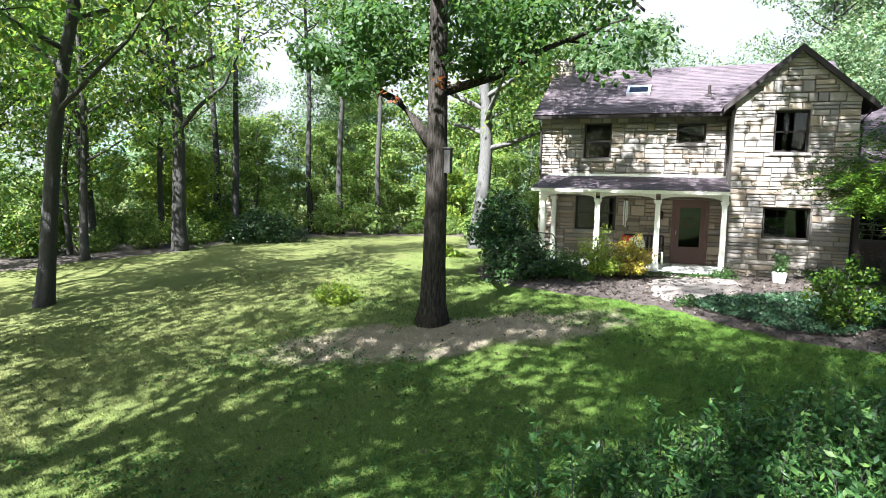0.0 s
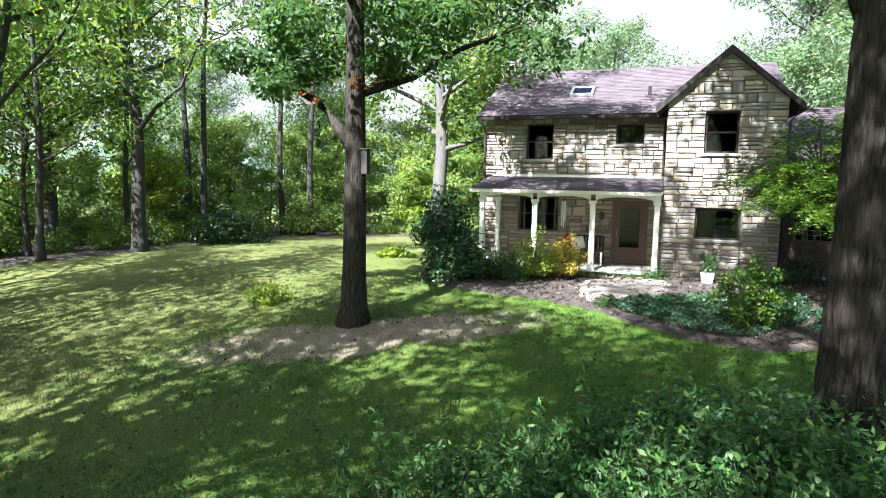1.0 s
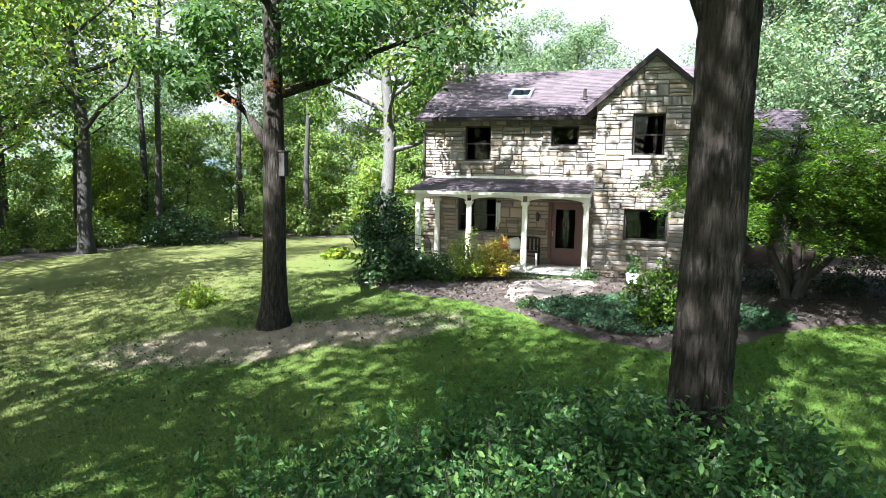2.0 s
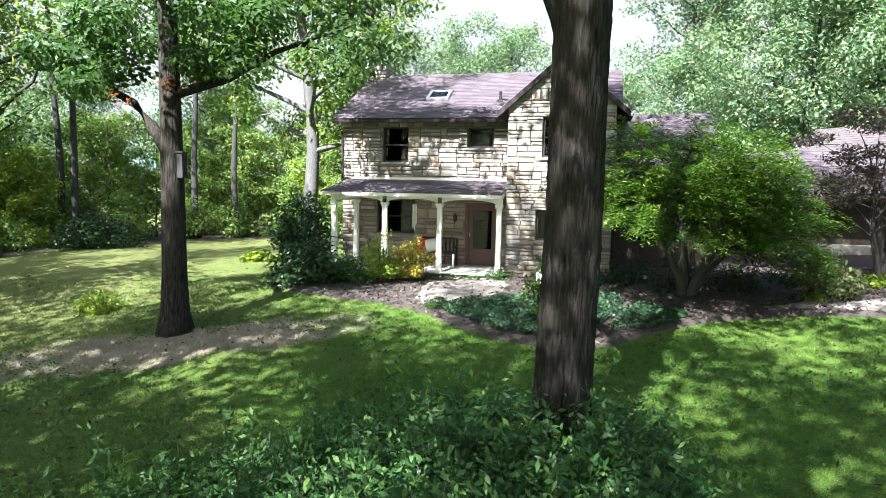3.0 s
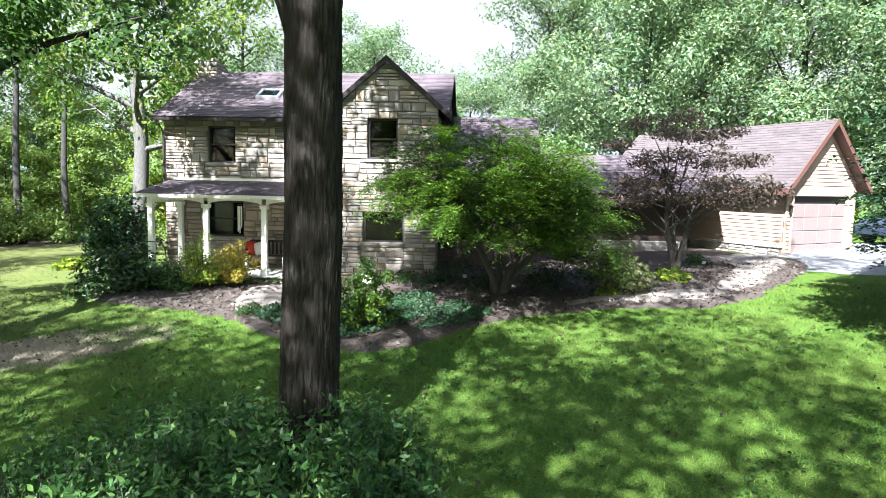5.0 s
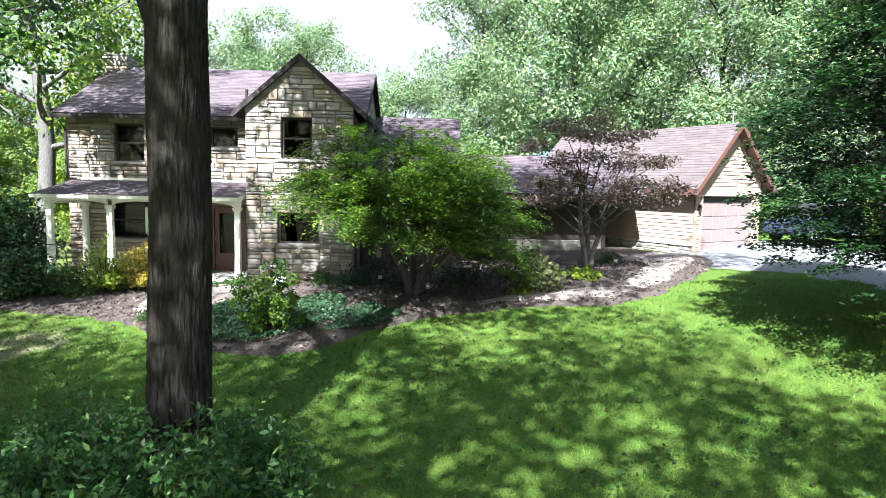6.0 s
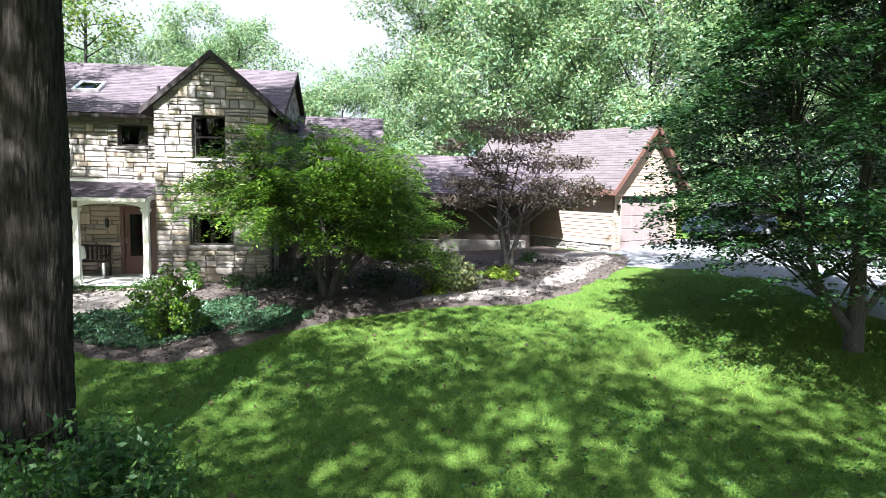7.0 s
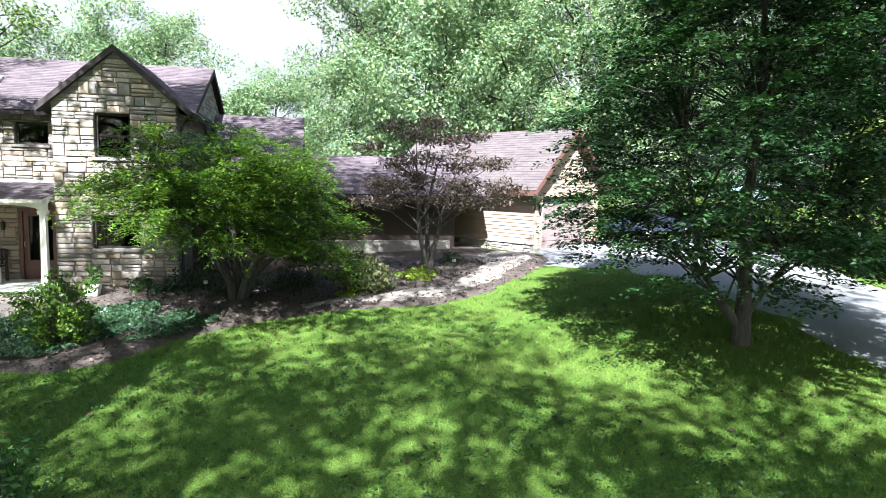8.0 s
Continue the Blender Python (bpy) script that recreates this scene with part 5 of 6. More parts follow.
for i in range(46):
    x, y = rp.uniform(-44, -3), rp.uniform(29, 47)
    if y < 37 and x > -24:
        y = rp.uniform(35.5, 40)
    if i > 38:
        x, y = rp.uniform(-46, -33), rp.uniform(8, 28)
    k = (0, 1, 2, 1, 1)[i % 5]
    found = [u for u in made_p if u[0] == k]
    if found:
        copy_thing(found[0][1], Matrix.Translation(on_ground(x, y, -0.05)) @ Matrix.Rotation(1.7 * i, 4, "Z") @ Matrix.Scale(rp.uniform(0.75, 1.2), 4))
    else:
        made_p.append((k, tree("sapling", SAPS[k], on_ground(x, y, -0.05), "slender leafy sapling under the tall trees", group="saplings in the wood")))

copy_thing(made_p[0][1], Matrix.Translation(on_ground(24.8, 17.6)) @ Matrix.Scale(0.75, 4))
copy_thing(made_p[1][1], Matrix.Translation(on_ground(26.5, 14.6)) @ Matrix.Scale(0.8, 4))

haze = Shape()
for i in range(25):
    a = radians(-15 + 210 * i / 24)
    haze.v += [(900 * math.cos(a), 900 * math.sin(a), -60), (900 * math.cos(a), 900 * math.sin(a), 460)]
haze.f = [(2 * i, 2 * i + 2, 2 * i + 3, 2 * i + 1) for i in range(24)]
solid("backdrop", haze.mesh("backdrop", CLOUD, True), "bright white hazy sky low over the woods", "sky", kind="structure")

# a sunlit tree line beyond the wood
rf = np.random.default_rng(91)
fc = []
for _ in range(150):
    x, y = rf.uniform(-150, 70), rf.uniform(78, 100)
    top = rf.uniform(6, 15)
    fc += [(x + rf.uniform(-3, 3), y, ground_z(x, y) + top * v, 3.2) for v in (0.15, 0.4, 0.7, 0.95)]
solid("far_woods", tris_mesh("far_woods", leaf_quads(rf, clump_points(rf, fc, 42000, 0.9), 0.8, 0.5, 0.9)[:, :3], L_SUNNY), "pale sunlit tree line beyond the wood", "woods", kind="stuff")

# far hill
hill = Shape()
n_h = 60
hill.v = [(-500 + 1000 * i / n_h, 420, z * (24 + 16 * math.sin(i * 0.23 + 1) + 3 * noise.noise((i * 0.6, 0, 0)))) for z in (-1, 1) for i in range(n_h + 1)]
hill.f = [(i, i + 1, n_h + 2 + i, n_h + 1 + i) for i in range(n_h)]
solid("backdrop", hill.mesh("backdrop", HILL, True), "hazy blue wooded ridge far off", "hill", kind="structure")

# ---------------------------------------------------------------- garden trees


def layered_tree(name, seed, base, leaves, size, leaf, label, trunks, tiers, droop=0.3, flat=0.28, clump=0.75, category="tree", slim=0.45, hug=0.9, spray=0.8):
    """A small spreading tree: several stems that fan out into flat tiers (x, y, z, r about the base)."""
    rng = random.Random(seed)
    nrng = np.random.default_rng(seed)
    wood, clumps = Shape(), []
    for k, (x, y, z, r) in enumerate(tiers):
        lean_x, lean_y = trunks[k % len(trunks)]
        fork = Vector((lean_x, lean_y, min(z * 0.55, 1.5 + 0.2 * (k % 3))))
        end = Vector((x, y, z - 0.15))
        mid = fork.lerp(end, 0.5) + Vector((0, 0, 0.12 * (end - fork).length))
        wood.tube([fork, mid, end], [0.035, 0.02, 0.006], 5, False)
        for _ in range(7):
            a, d = rng.uniform(0, 6.28), r * math.sqrt(rng.random())
            q = Vector((x + math.cos(a) * d, y + math.sin(a) * d, z - 0.25 * (d / r) ** 2 * r * 0.6 + rng.uniform(-0.15, 0.15)))
            clumps.append((*q, clump * rng.uniform(0.5, 1.1)))
            if rng.random() < 0.7:
                wood.tube([end, end.lerp(q, 0.6) + Vector((0, 0, 0.06)), q], [0.014, 0.009, 0.003], 3, False)
    for lean_x, lean_y in trunks:
        wood.tube([(lean_x * 0.15, lean_y * 0.15, -0.1), (lean_x * 0.3, lean_y * 0.3, 0.5), (lean_x * 0.75, lean_y * 0.75, 1.1), (lean_x, lean_y, 1.75)], [0.11, 0.085, 0.07, 0.05], 8, False)
    ob = thing(name, base, label, category)
    part("trunk", wood.mesh("trunk", BARK, True), ob, local=True)
    part("crown", quads_mesh("crown", leaf_quads(nrng, clump_points(nrng, clumps, leaves, flat), size, up=0.8, slim=slim, droop=droop, hug=hug, spray=spray), leaf), ob, local=True)
    return ob


def sprays_mesh(name, rng, starts, ways, length, per, width, droop, size, slim, leaf):
    """Flat drooping sprays of leaves: each runs from its start along its way, with leaves to both sides."""
    n = len(starts)
    way = ways / np.linalg.norm(ways, axis=1, keepdims=True)
    side = np.cross(way, (0.0, 0.0, 1.0)) + 1e-6
    side /= np.linalg.norm(side, axis=1, keepdims=True)
    tilt = np.cross(side, way)
    ln = length * rng.uniform(0.6, 1.25, size=n)
    k = np.repeat(np.arange(n), per)
    m = n * per
    s = rng.uniform(0.0, 1.0, m)
    off = rng.normal(0, 1, m) * width * (1.15 - 0.8 * s)
    c = starts[k] + way[k] * (ln[k] * s)[:, None] + side[k] * off[:, None] + tilt[k] * rng.normal(0, 0.035, m)[:, None]
    c[:, 2] -= droop * ln[k] * s * s + 0.25 * np.abs(off)
    nrm = tilt[k] + way[k] * (0.6 * droop * s)[:, None] + rng.normal(0, 0.32, (m, 3))
    nrm /= np.linalg.norm(nrm, axis=1, keepdims=True)
    a = way[k] * 0.8 + side[k] * np.sign(off)[:, None] * 0.7 + rng.normal(0, 0.35, (m, 3))
    a -= nrm * (a * nrm).sum(1, keepdims=True)
    a /= np.linalg.norm(a, axis=1, keepdims=True)
    b = np.cross(nrm, a)
    z = (size * rng.uniform(0.6, 1.35, m))[:, None]
    return quads_mesh(name, np.stack([c - a * z * 0.5, c + b * z * slim * 0.5 - nrm * z * 0.06, c + a * z * 0.5 - nrm * z * 0.14, c - b * z * slim * 0.5 - nrm * z * 0.06], axis=1), leaf)


def sprayed_tree(name, seed, base, label, stems, starts, ways, length, per, width, droop, size, slim, leaf):
    """A small garden tree: bent stems, boughs to a share of the sprays, and the sprays themselves."""
    rng = random.Random(seed)
    nrng = np.random.default_rng(seed)
    wood, boughs = Shape(), Shape()
    for path, r in stems:
        wood.tube(path, [r * (1.25 - 0.95 * i / (len(path) - 1)) for i in range(len(path))], 8, False)
    joints = [Vector(p) for path, _ in stems for p in path[1:]]
    for i in range(0, len(starts), 7):
        q = Vector(starts[i])
        j = min(joints, key=lambda p: (p - q).length + 2.0 * max(0, p.z - q.z) + rng.uniform(0, 0.8))
        mid = j.lerp(q, 0.55) + Vector((rng.uniform(-0.1, 0.1), rng.uniform(-0.1, 0.1), 0.12 * (q - j).length))
        boughs.tube([j, mid, q], [0.026, 0.017, 0.006], 4, False)
    ob = thing(name, base, label, "tree")
    part("trunk", wood.mesh("trunk", BARK, True), ob, local=True)
    part("branchwork", boughs.mesh("branchwork", BARK, True), ob, kind="stuff", local=True)
    part("crown", sprays_mesh("crown", nrng, starts, ways, length, per, width, droop, size, slim, leaf), ob, local=True)
    return ob


# japanese maple: a lopsided dome of feathery sprays that hangs to the ground on its east side
rm = np.random.default_rng(61)
st_, wy_ = [], []
while len(st_) < 2000:
    az, u = rm.uniform(0, 2 * math.pi), rm.uniform(-0.5, 1.0)
    cx, cy = math.cos(az), math.sin(az)
    if u < -0.12 - 0.34 * cx - 0.08 * abs(cy) or noise.noise((cx * 1.9, cy * 1.9, u * 5.0)) < -0.16:
        continue
    ring = math.sqrt(max(0.0, 1 - u * u)) if u > 0 else 1.0 + 0.25 * u
    lump = 1.0 + 0.24 * noise.noise((cx * 2.1, cy * 2.1, u * 3.0)) + 0.12 * noise.noise((cx * 5, cy * 5, u * 7))
    f = lump * rm.uniform(0.12, 1.0) ** 0.45
    st_.append((-0.15 + (2.65 if cx > 0 else 3.05) * ring * cx * f, -0.6 + 1.85 * ring * cy * f, 1.95 + 2.2 * u * f - 0.2 * max(0, cx)))
    wy_.append((cx + rm.normal(0, 0.35), cy + rm.normal(0, 0.35), 0.1 + 0.4 * max(0, u)))
sprayed_tree("japanese_maple", 61, on_ground(6.2, 17.3), "spreading bright green japanese maple over the bed",
             [([(-0.05, 0, -0.1), (-0.15, -0.05, 0.5), (-0.5, -0.2, 1.2), (-0.9, -0.5, 2.1), (-1.5, -0.8, 3.0)], 0.10), ([(0.05, 0, -0.1), (0.2, -0.1, 0.5), (0.5, -0.3, 1.2), (0.8, -0.8, 2.2), (0.9, -0.9, 3.3)], 0.10),
              ([(0.1, 0.05, -0.1), (0.35, 0.0, 0.6), (0.9, 0.1, 1.2), (1.7, -0.3, 2.0), (2.1, -0.5, 2.4)], 0.085), ([(0, 0.1, -0.1), (0.0, 0.2, 0.6), (-0.1, 0.4, 1.6), (-0.3, 0.1, 2.8), (-0.1, -0.2, 3.6)], 0.085)],
             np.array(st_), np.array(wy_), 0.78, 62, 0.12, 0.42, 0.085, 0.34, L_MAPLE)
td = [(x, y, z + 0.05, r) for x, y, z, r in [(-1.9, -0.2, 2.1, 0.8), (-1.0, -0.6, 2.2, 0.8), (0.3, -0.9, 2.3, 0.8), (1.6, -0.5, 2.2, 0.8), (2.2, 0.0, 2.4, 0.6), (-0.3, 0.3, 2.9, 0.8), (-1.6, -0.3, 2.6, 0.9), (-0.9, 0.2, 3.3, 1.0), (0.2, -0.4, 3.5, 1.0), (1.2, 0.2, 3.2, 0.9), (1.9, -0.1, 2.7, 0.8), (0.6, 0.5, 4.0, 0.8), (-0.5, -0.5, 4.0, 0.8), (-1.5, 0.4, 3.7, 0.7), (0.9, -0.8, 2.6, 0.8), (-0.4, -0.9, 2.7, 0.9), (2.1, 0.4, 3.4, 0.6), (-0.9, 0.0, 4.3, 0.5), (0.2, 0.2, 4.5, 0.5), (1.4, 0.3, 4.1, 0.5)]]
layered_tree("dogwood_tree", 62, on_ground(11.4, 20.1), 13000, 0.105, L_PURPLE, "small dogwood turning purple-brown beside the garage", [(-0.35, -0.1), (0.4, 0.1), (0.0, 0.3)], td, flat=0.45, clump=0.5, hug=0.5)
# the dark tree on the lawn: a trunk that forks low, wide lower boughs and a narrower top
rm = np.random.default_rng(63)
st_, wy_ = [], []
while len(st_) < 2300:
    z = 1.65 + 7.3 * rm.uniform(0, 1) ** 1.05
    rad = (3.2 if z < 4.8 else 3.2 - 2.5 * (z - 4.8) / 4.1) * (1.0 if z > 2.0 else 0.92)
    az = rm.uniform(0, 2 * math.pi)
    cx, cy = math.cos(az), math.sin(az)
    tier = noise.noise((cx * 1.6, cy * 1.6, z * 2.1))
    if tier < -0.22:
        continue
    d = rad * (1 + 0.3 * tier) * rm.uniform(0.12, 1.0) ** 0.5
    st_.append((cx * d, cy * d, z - 0.1 * d))
    wy_.append((cx + rm.normal(0, 0.45), cy + rm.normal(0, 0.45), 0.12))
sprayed_tree("magnolia_tree", 63, on_ground(16.2, 12.1), "dense dark green tree with low spreading boughs",
             [([(0, 0, -0.15), (0.0, 0, 0.5), (0.05, 0.05, 1.2), (0.0, 0.1, 2.6), (0.1, 0.05, 4.4), (0, 0, 7.2)], 0.15), ([(-0.02, 0, 0.35), (-0.4, 0.05, 0.8), (-0.75, 0.1, 1.35), (-1.1, 0.1, 2.4), (-1.4, 0.1, 4.0)], 0.085), ([(0.03, 0, 0.6), (0.45, 0.0, 1.15), (0.9, -0.1, 1.7), (1.4, -0.2, 2.8)], 0.07)],
             np.array(st_), np.array(wy_), 0.95, 70, 0.17, 0.27, 0.09, 0.62, L_MAGNOLIA)
m5 = tree_meshes(64, 15.0, 0.2, 0.10, 4.6, 26000, 0.19, BARK, L_MAGNOLIA, (0, 0), 30, 1.0, 0.4, flat=0.5)
tree("shade_tree", m5, on_ground(26.6, 19.6), "dense dark green tree beyond the drive")

# ---------------------------------------------------------------- shrubs and bed planting
bush("rhododendron", bush_meshes(401, 2.5, 1.75, 5200, 0.13, L_DARK, stems=16, clump=0.26, low=0.12), on_ground(-4.3, 18.4), "broad dark-leaved rhododendron before the porch")
bush("rhododendron", bush_meshes(402, 2.3, 3.1, 6200, 0.13, L_MAGNOLIA, stems=18, clump=0.22, low=0.12), on_ground(-5.5, 20.2), "tall evergreen shrub at the house corner")
bush("yew_shrub", bush_meshes(403, 4.4, 2.2, 6500, 0.16, L_DARK, stems=18, clump=0.26, low=0.1), on_ground(-20.4, 27.2), "broad nearly black shrub at the lawn edge")
bush("azalea", bush_meshes(404, 1.35, 0.85, 2600, 0.085, L_YELLOW, stems=12, clump=0.24, low=0.1), on_ground(-8.65, 14.75), "low yellow-green shrub alone on the lawn")
bush("azalea", bush_meshes(405, 1.7, 1.75, 3600, 0.075, L_YELLOW, stems=12, clump=0.22), on_ground(-2.05, 18.35), "open yellow-green azalea before the porch")
bush("azalea", bush_meshes(406, 1.35, 1.75, 3200, 0.075, L_GOLD, stems=11, clump=0.22), on_ground(-1.15, 18.55), "golden-leaved azalea before the porch")
bush("azalea", bush_meshes(407, 1.3, 1.25, 2400, 0.075, L_OAK, stems=11, clump=0.24), on_ground(-3.0, 18.3), "dull green azalea with bronzed tips")
bush("forsythia", bush_meshes(408, 1.75, 1.8, 3200, 0.085, L_MAPLE, stems=22, clump=0.12, low=0.12, up=0.4), on_ground(3.25, 14.5), "upright light green shrub at the bed's tip")
bush("daylily_clump", bush_meshes(409, 1.6, 0.6, 1500, 0.16, L_YELLOW, stems=10, clump=0.3, low=0.1, up=0.2), on_ground(-8.4, 22.4), "clump of light green perennials on the lawn")
bush("fern", bush_meshes(410, 1.5, 0.45, 1500, 0.13, L_YELLOW, stems=12, clump=0.28, low=0.1), on_ground(10.9, 18.7), "bright green fern clump in the bed")
bush("weeping_maple", bush_meshes(411, 1.6, 1.6, 3000, 0.12, L_PALE, stems=14, clump=0.22, low=0.05, droop=1.2, up=0.1), on_ground(9.3, 17.3), "low weeping cut-leaf maple with pale tips", size=0.85)
# the last four, dark-leaved, are added as a fill for the maple's shade
for k, (x, y, w, h, lf) in enumerate([(1.35, 18.95, 0.8, 0.5, L_OAK), (3.6, 19.0, 0.9, 0.5, L_OAK), (4.4, 18.6, 1.2, 0.6, L_IVY), (5.0, 15.0, 1.0, 0.45, L_IVY), (0.35, 15.7, 0.6, 0.4, L_OAK), (-2.4, 18.0, 0.7, 0.55, L_OAK), (8.9, 17.0, 0.7, 0.35, L_YELLOW), (7.4, 18.6, 1.4, 0.9, L_DARK), (12.4, 21.2, 0.8, 0.5, L_OAK), (6.0, 18.3, 2.0, 1.3, L_DARK), (7.9, 18.4, 2.0, 1.3, L_DARK), (5.0, 18.9, 1.6, 1.2, L_DARK), (9.0, 18.9, 1.6, 1.1, L_DARK)]):
    bush("low_shrub", bush_meshes(420 + k, w, h, 700, 0.08, lf, stems=8, clump=0.3, low=0.1), on_ground(x, y, 0.0), "low leafy plant in the mulch bed", group="bed plants")


def carpet(name, poly, count, size, height, leaf, label, category, seed, up=0.8, swell=0.0):
    """A low continuous cover of leaves over a stretch of ground."""
    rng = np.random.default_rng(seed)
    xs, ys = [p[0] for p in poly], [p[1] for p in poly]
    pts = []
    while len(pts) < count:
        x, y = rng.uniform(min(xs), max(xs)), rng.uniform(min(ys), max(ys))
        if inside(poly, x + 0.25 * noise.noise((x, y, 1)), y + 0.25 * noise.noise((x, y, 2))):
            h = height * (0.55 + 0.45 * noise.noise((x * 1.3, y * 1.3, seed))) + swell * noise.noise((x * 3, y * 3, 5))
            pts.append((x, y, ground_z(x, y) + roughness_z(x, y) + 0.06 + max(0.02, h) * rng.uniform(0.45, 1.0)))
    return solid(name, quads_mesh(name, leaf_quads(rng, np.array(pts), size, up), leaf), label, category, kind="stuff")


carpet("ground_cover", [(0.5, 15.6), (1.2, 14.6), (2.5, 13.8), (3.2, 13.8), (4.2, 14.6), (4.7, 16.0), (4.2, 17.0), (2.2, 16.9), (1.0, 16.5)], 9000, 0.085, 0.22, L_IVY, "dense blue-green ground cover in the bed", "ground cover", 5)
carpet("ground_cover", [(4.4, 14.2), (5.5, 14.6), (6.0, 15.6), (5.4, 16.4), (4.6, 15.8)], 2200, 0.08, 0.16, L_IVY, "thin ground cover under the maple", "ground cover", 6)
carpet("ground_cover", [(-3.6, 18.5), (-0.6, 18.6), (1.5, 18.6), (1.5, 19.0), (-4.0, 19.0)], 1500, 0.07, 0.18, L_OAK, "ivy along the porch base", "ground cover", 7)

rl = np.random.default_rng(41)
lp_ = []
while len(lp_) < 9000:
    x, y = rl.uniform(-6.3, 15.2), rl.uniform(13.1, 21.5)
    if inside(BED, x, y) and not (PX0 < x < PX1 and y > PY - 0.1) and not (x > XG and x < X1 and y > YG):
        lp_.append((x, y, ground_z(x, y) + roughness_z(x, y) + rl.uniform(0.07, 0.12)))
solid("leaf_litter", quads_mesh("leaf_litter", leaf_quads(rl, np.array(lp_), 0.085, 1.6, 0.5), L_LITTER), "dry leaf litter and bark chips on the bed", "leaf litter", kind="stuff")

# weeds round the near trunk
WEEDS = [(-2.4, 6.2), (-1.0, 7.6), (0.2, 8.2), (1.4, 8.9), (2.6, 9.3), (3.9, 9.4), (4.9, 9.0), (5.3, 8.0), (5.2, 6.8), (5.0, 5.2), (3.0, 4.6), (0, 4.6), (-2, 5.2)]
rng_w = np.random.default_rng(15)
wl, stems = [], Shape()
count = 0
while count < 1300:
    x, y = rng_w.uniform(-2.6, 5.4), rng_w.uniform(4.6, 9.4)
    if not inside(WEEDS, x, y) or math.hypot(x - 3.72, y - 8.72) < 0.42:
        continue
    dens = min(1.0, max(0.12, (x + 2.2) / 4.0)) * (1.0 if y < 8.6 else 0.8)
    if rng_w.random() > dens:
        continue
    g = ground_z(x, y)
    h = (0.35 + 0.75 * min(1, max(0, (x + 1.5) / 4.0))) * rng_w.uniform(0.6, 1.15) * (0.7 if y > 8.8 or x > 4.7 else 1.0)
    lx, ly = rng_w.uniform(-0.25, 0.25, 2) * h
    stems.tube([(x, y, g - 0.05), (x + lx * 0.4, y + ly * 0.4, g + h * 0.55), (x + lx, y + ly, g + h)], [0.006, 0.005, 0.002], 3, False)
    k = int(42 * h) + 8
    s = rng_w.uniform(0.15, 1.0, k)
    pts = np.stack([x + lx * s + rng_w.normal(0, 0.11, k), y + ly * s + rng_w.normal(0, 0.11, k), g + h * s], 1)
    wl.append(leaf_quads(rng_w, pts, 0.105, 0.6, 0.42))
    count += 1
weeds = thing("weed_patch", (2.5, 7, 0), "rank dark green weeds round the oak's foot", "weeds", kind="stuff")
part("weed_leaves", quads_mesh("weed_leaves", np.concatenate(wl), L_WEED), weeds, kind="stuff")
part("weed_stems", stems.mesh("weed_stems", BARK), weeds, kind="stuff")
for k, (x, y, h) in enumerate([(-1.35, 7.0, 1.1), (-0.7, 7.3, 1.25), (-0.1, 7.6, 1.15), (0.9, 7.9, 1.5), (-0.9, 6.7, 1.0), (1.9, 8.1, 1.5), (0.4, 7.2, 1.35), (-1.7, 6.6, 0.9)]):
    nr = np.random.default_rng(600 + k)
    g = ground_z(x, y)
    sp = thing("tall_weed", (x, y, g), "single tall weed stalk with narrow leaves", "weed", "tall weed stalks")
    lx = nr.uniform(-0.15, 0.15)
    part("stem", Shape().tube([(0, 0, -0.05), (lx * 0.3, 0, h * 0.5), (lx, 0, h)], [0.008, 0.006, 0.002], 4).mesh("stem", BARK), sp, local=True)
    s = nr.uniform(0.25, 1.0, 60)
    pts = np.stack([lx * s * s + nr.normal(0, 0.06, 60), nr.normal(0, 0.06, 60), h * s], 1)
    part("leaves", quads_mesh("leaves", leaf_quads(nr, pts, 0.12, 0.3, 0.35), L_WEED), sp, local=True)

# grass blades and fallen leaves on the lawn
rg = np.random.default_rng(5)
NB = 190000
bx, by = rg.uniform(-15, 18, NB), 4.5 + 13.5 * rg.uniform(0, 1, NB) ** 1.25
keep = np.array([not inside(BED, x, y) for x, y in zip(bx, by)])
bx, by = bx[keep], by[keep]
bz = np.array([ground_z(x, y) + roughness_z(x, y) for x, y in zip(bx, by)])
nb = len(bx)
hh = rg.uniform(0.025, 0.065, nb)
aa = rg.uniform(0, 6.283, nb)
lean_x, lean_y = rg.normal(0, 0.03, nb), rg.normal(0, 0.03, nb)
w = 0.009
tri = np.stack([np.stack([bx - w * np.cos(aa), by - w * np.sin(aa), bz - 0.01], 1), np.stack([bx + w * np.cos(aa), by + w * np.sin(aa), bz - 0.01], 1), np.stack([bx + lean_x, by + lean_y, bz + hh], 1)], 1)
me = bpy.data.meshes.new("grass")
me.vertices.add(3 * nb)
me.vertices.foreach_set("co", tri.astype(np.float32).reshape(-1))
me.loops.add(3 * nb)
me.loops.foreach_set("vertex_index", np.arange(3 * nb, dtype=np.int32))
me.polygons.add(nb)
me.polygons.foreach_set("loop_start", np.arange(0, 3 * nb, 3, dtype=np.int32))
me.materials.append(BLADE)
me.update(calc_edges=True)
solid("grass", me, "short mown grass, thin and dry in places", "grass", kind="stuff")
fx, fy = rg.uniform(-16, 16, 3800), rg.uniform(5, 22, 3800)
fp = np.array([(x, y, ground_z(x, y) + roughness_z(x, y) + 0.05) for x, y in zip(fx, fy)])
solid("fallen_leaves", quads_mesh("fallen_leaves", leaf_quads(rg, fp, 0.07, 2.0, 0.7), L_FALLEN), "brown fallen leaves scattered on the lawn", "fallen leaves", kind="stuff")
cx_, cy_ = rg.uniform(-9, 15, 26000), 5.5 + 9.5 * rg.uniform(0, 1, 26000) ** 1.3
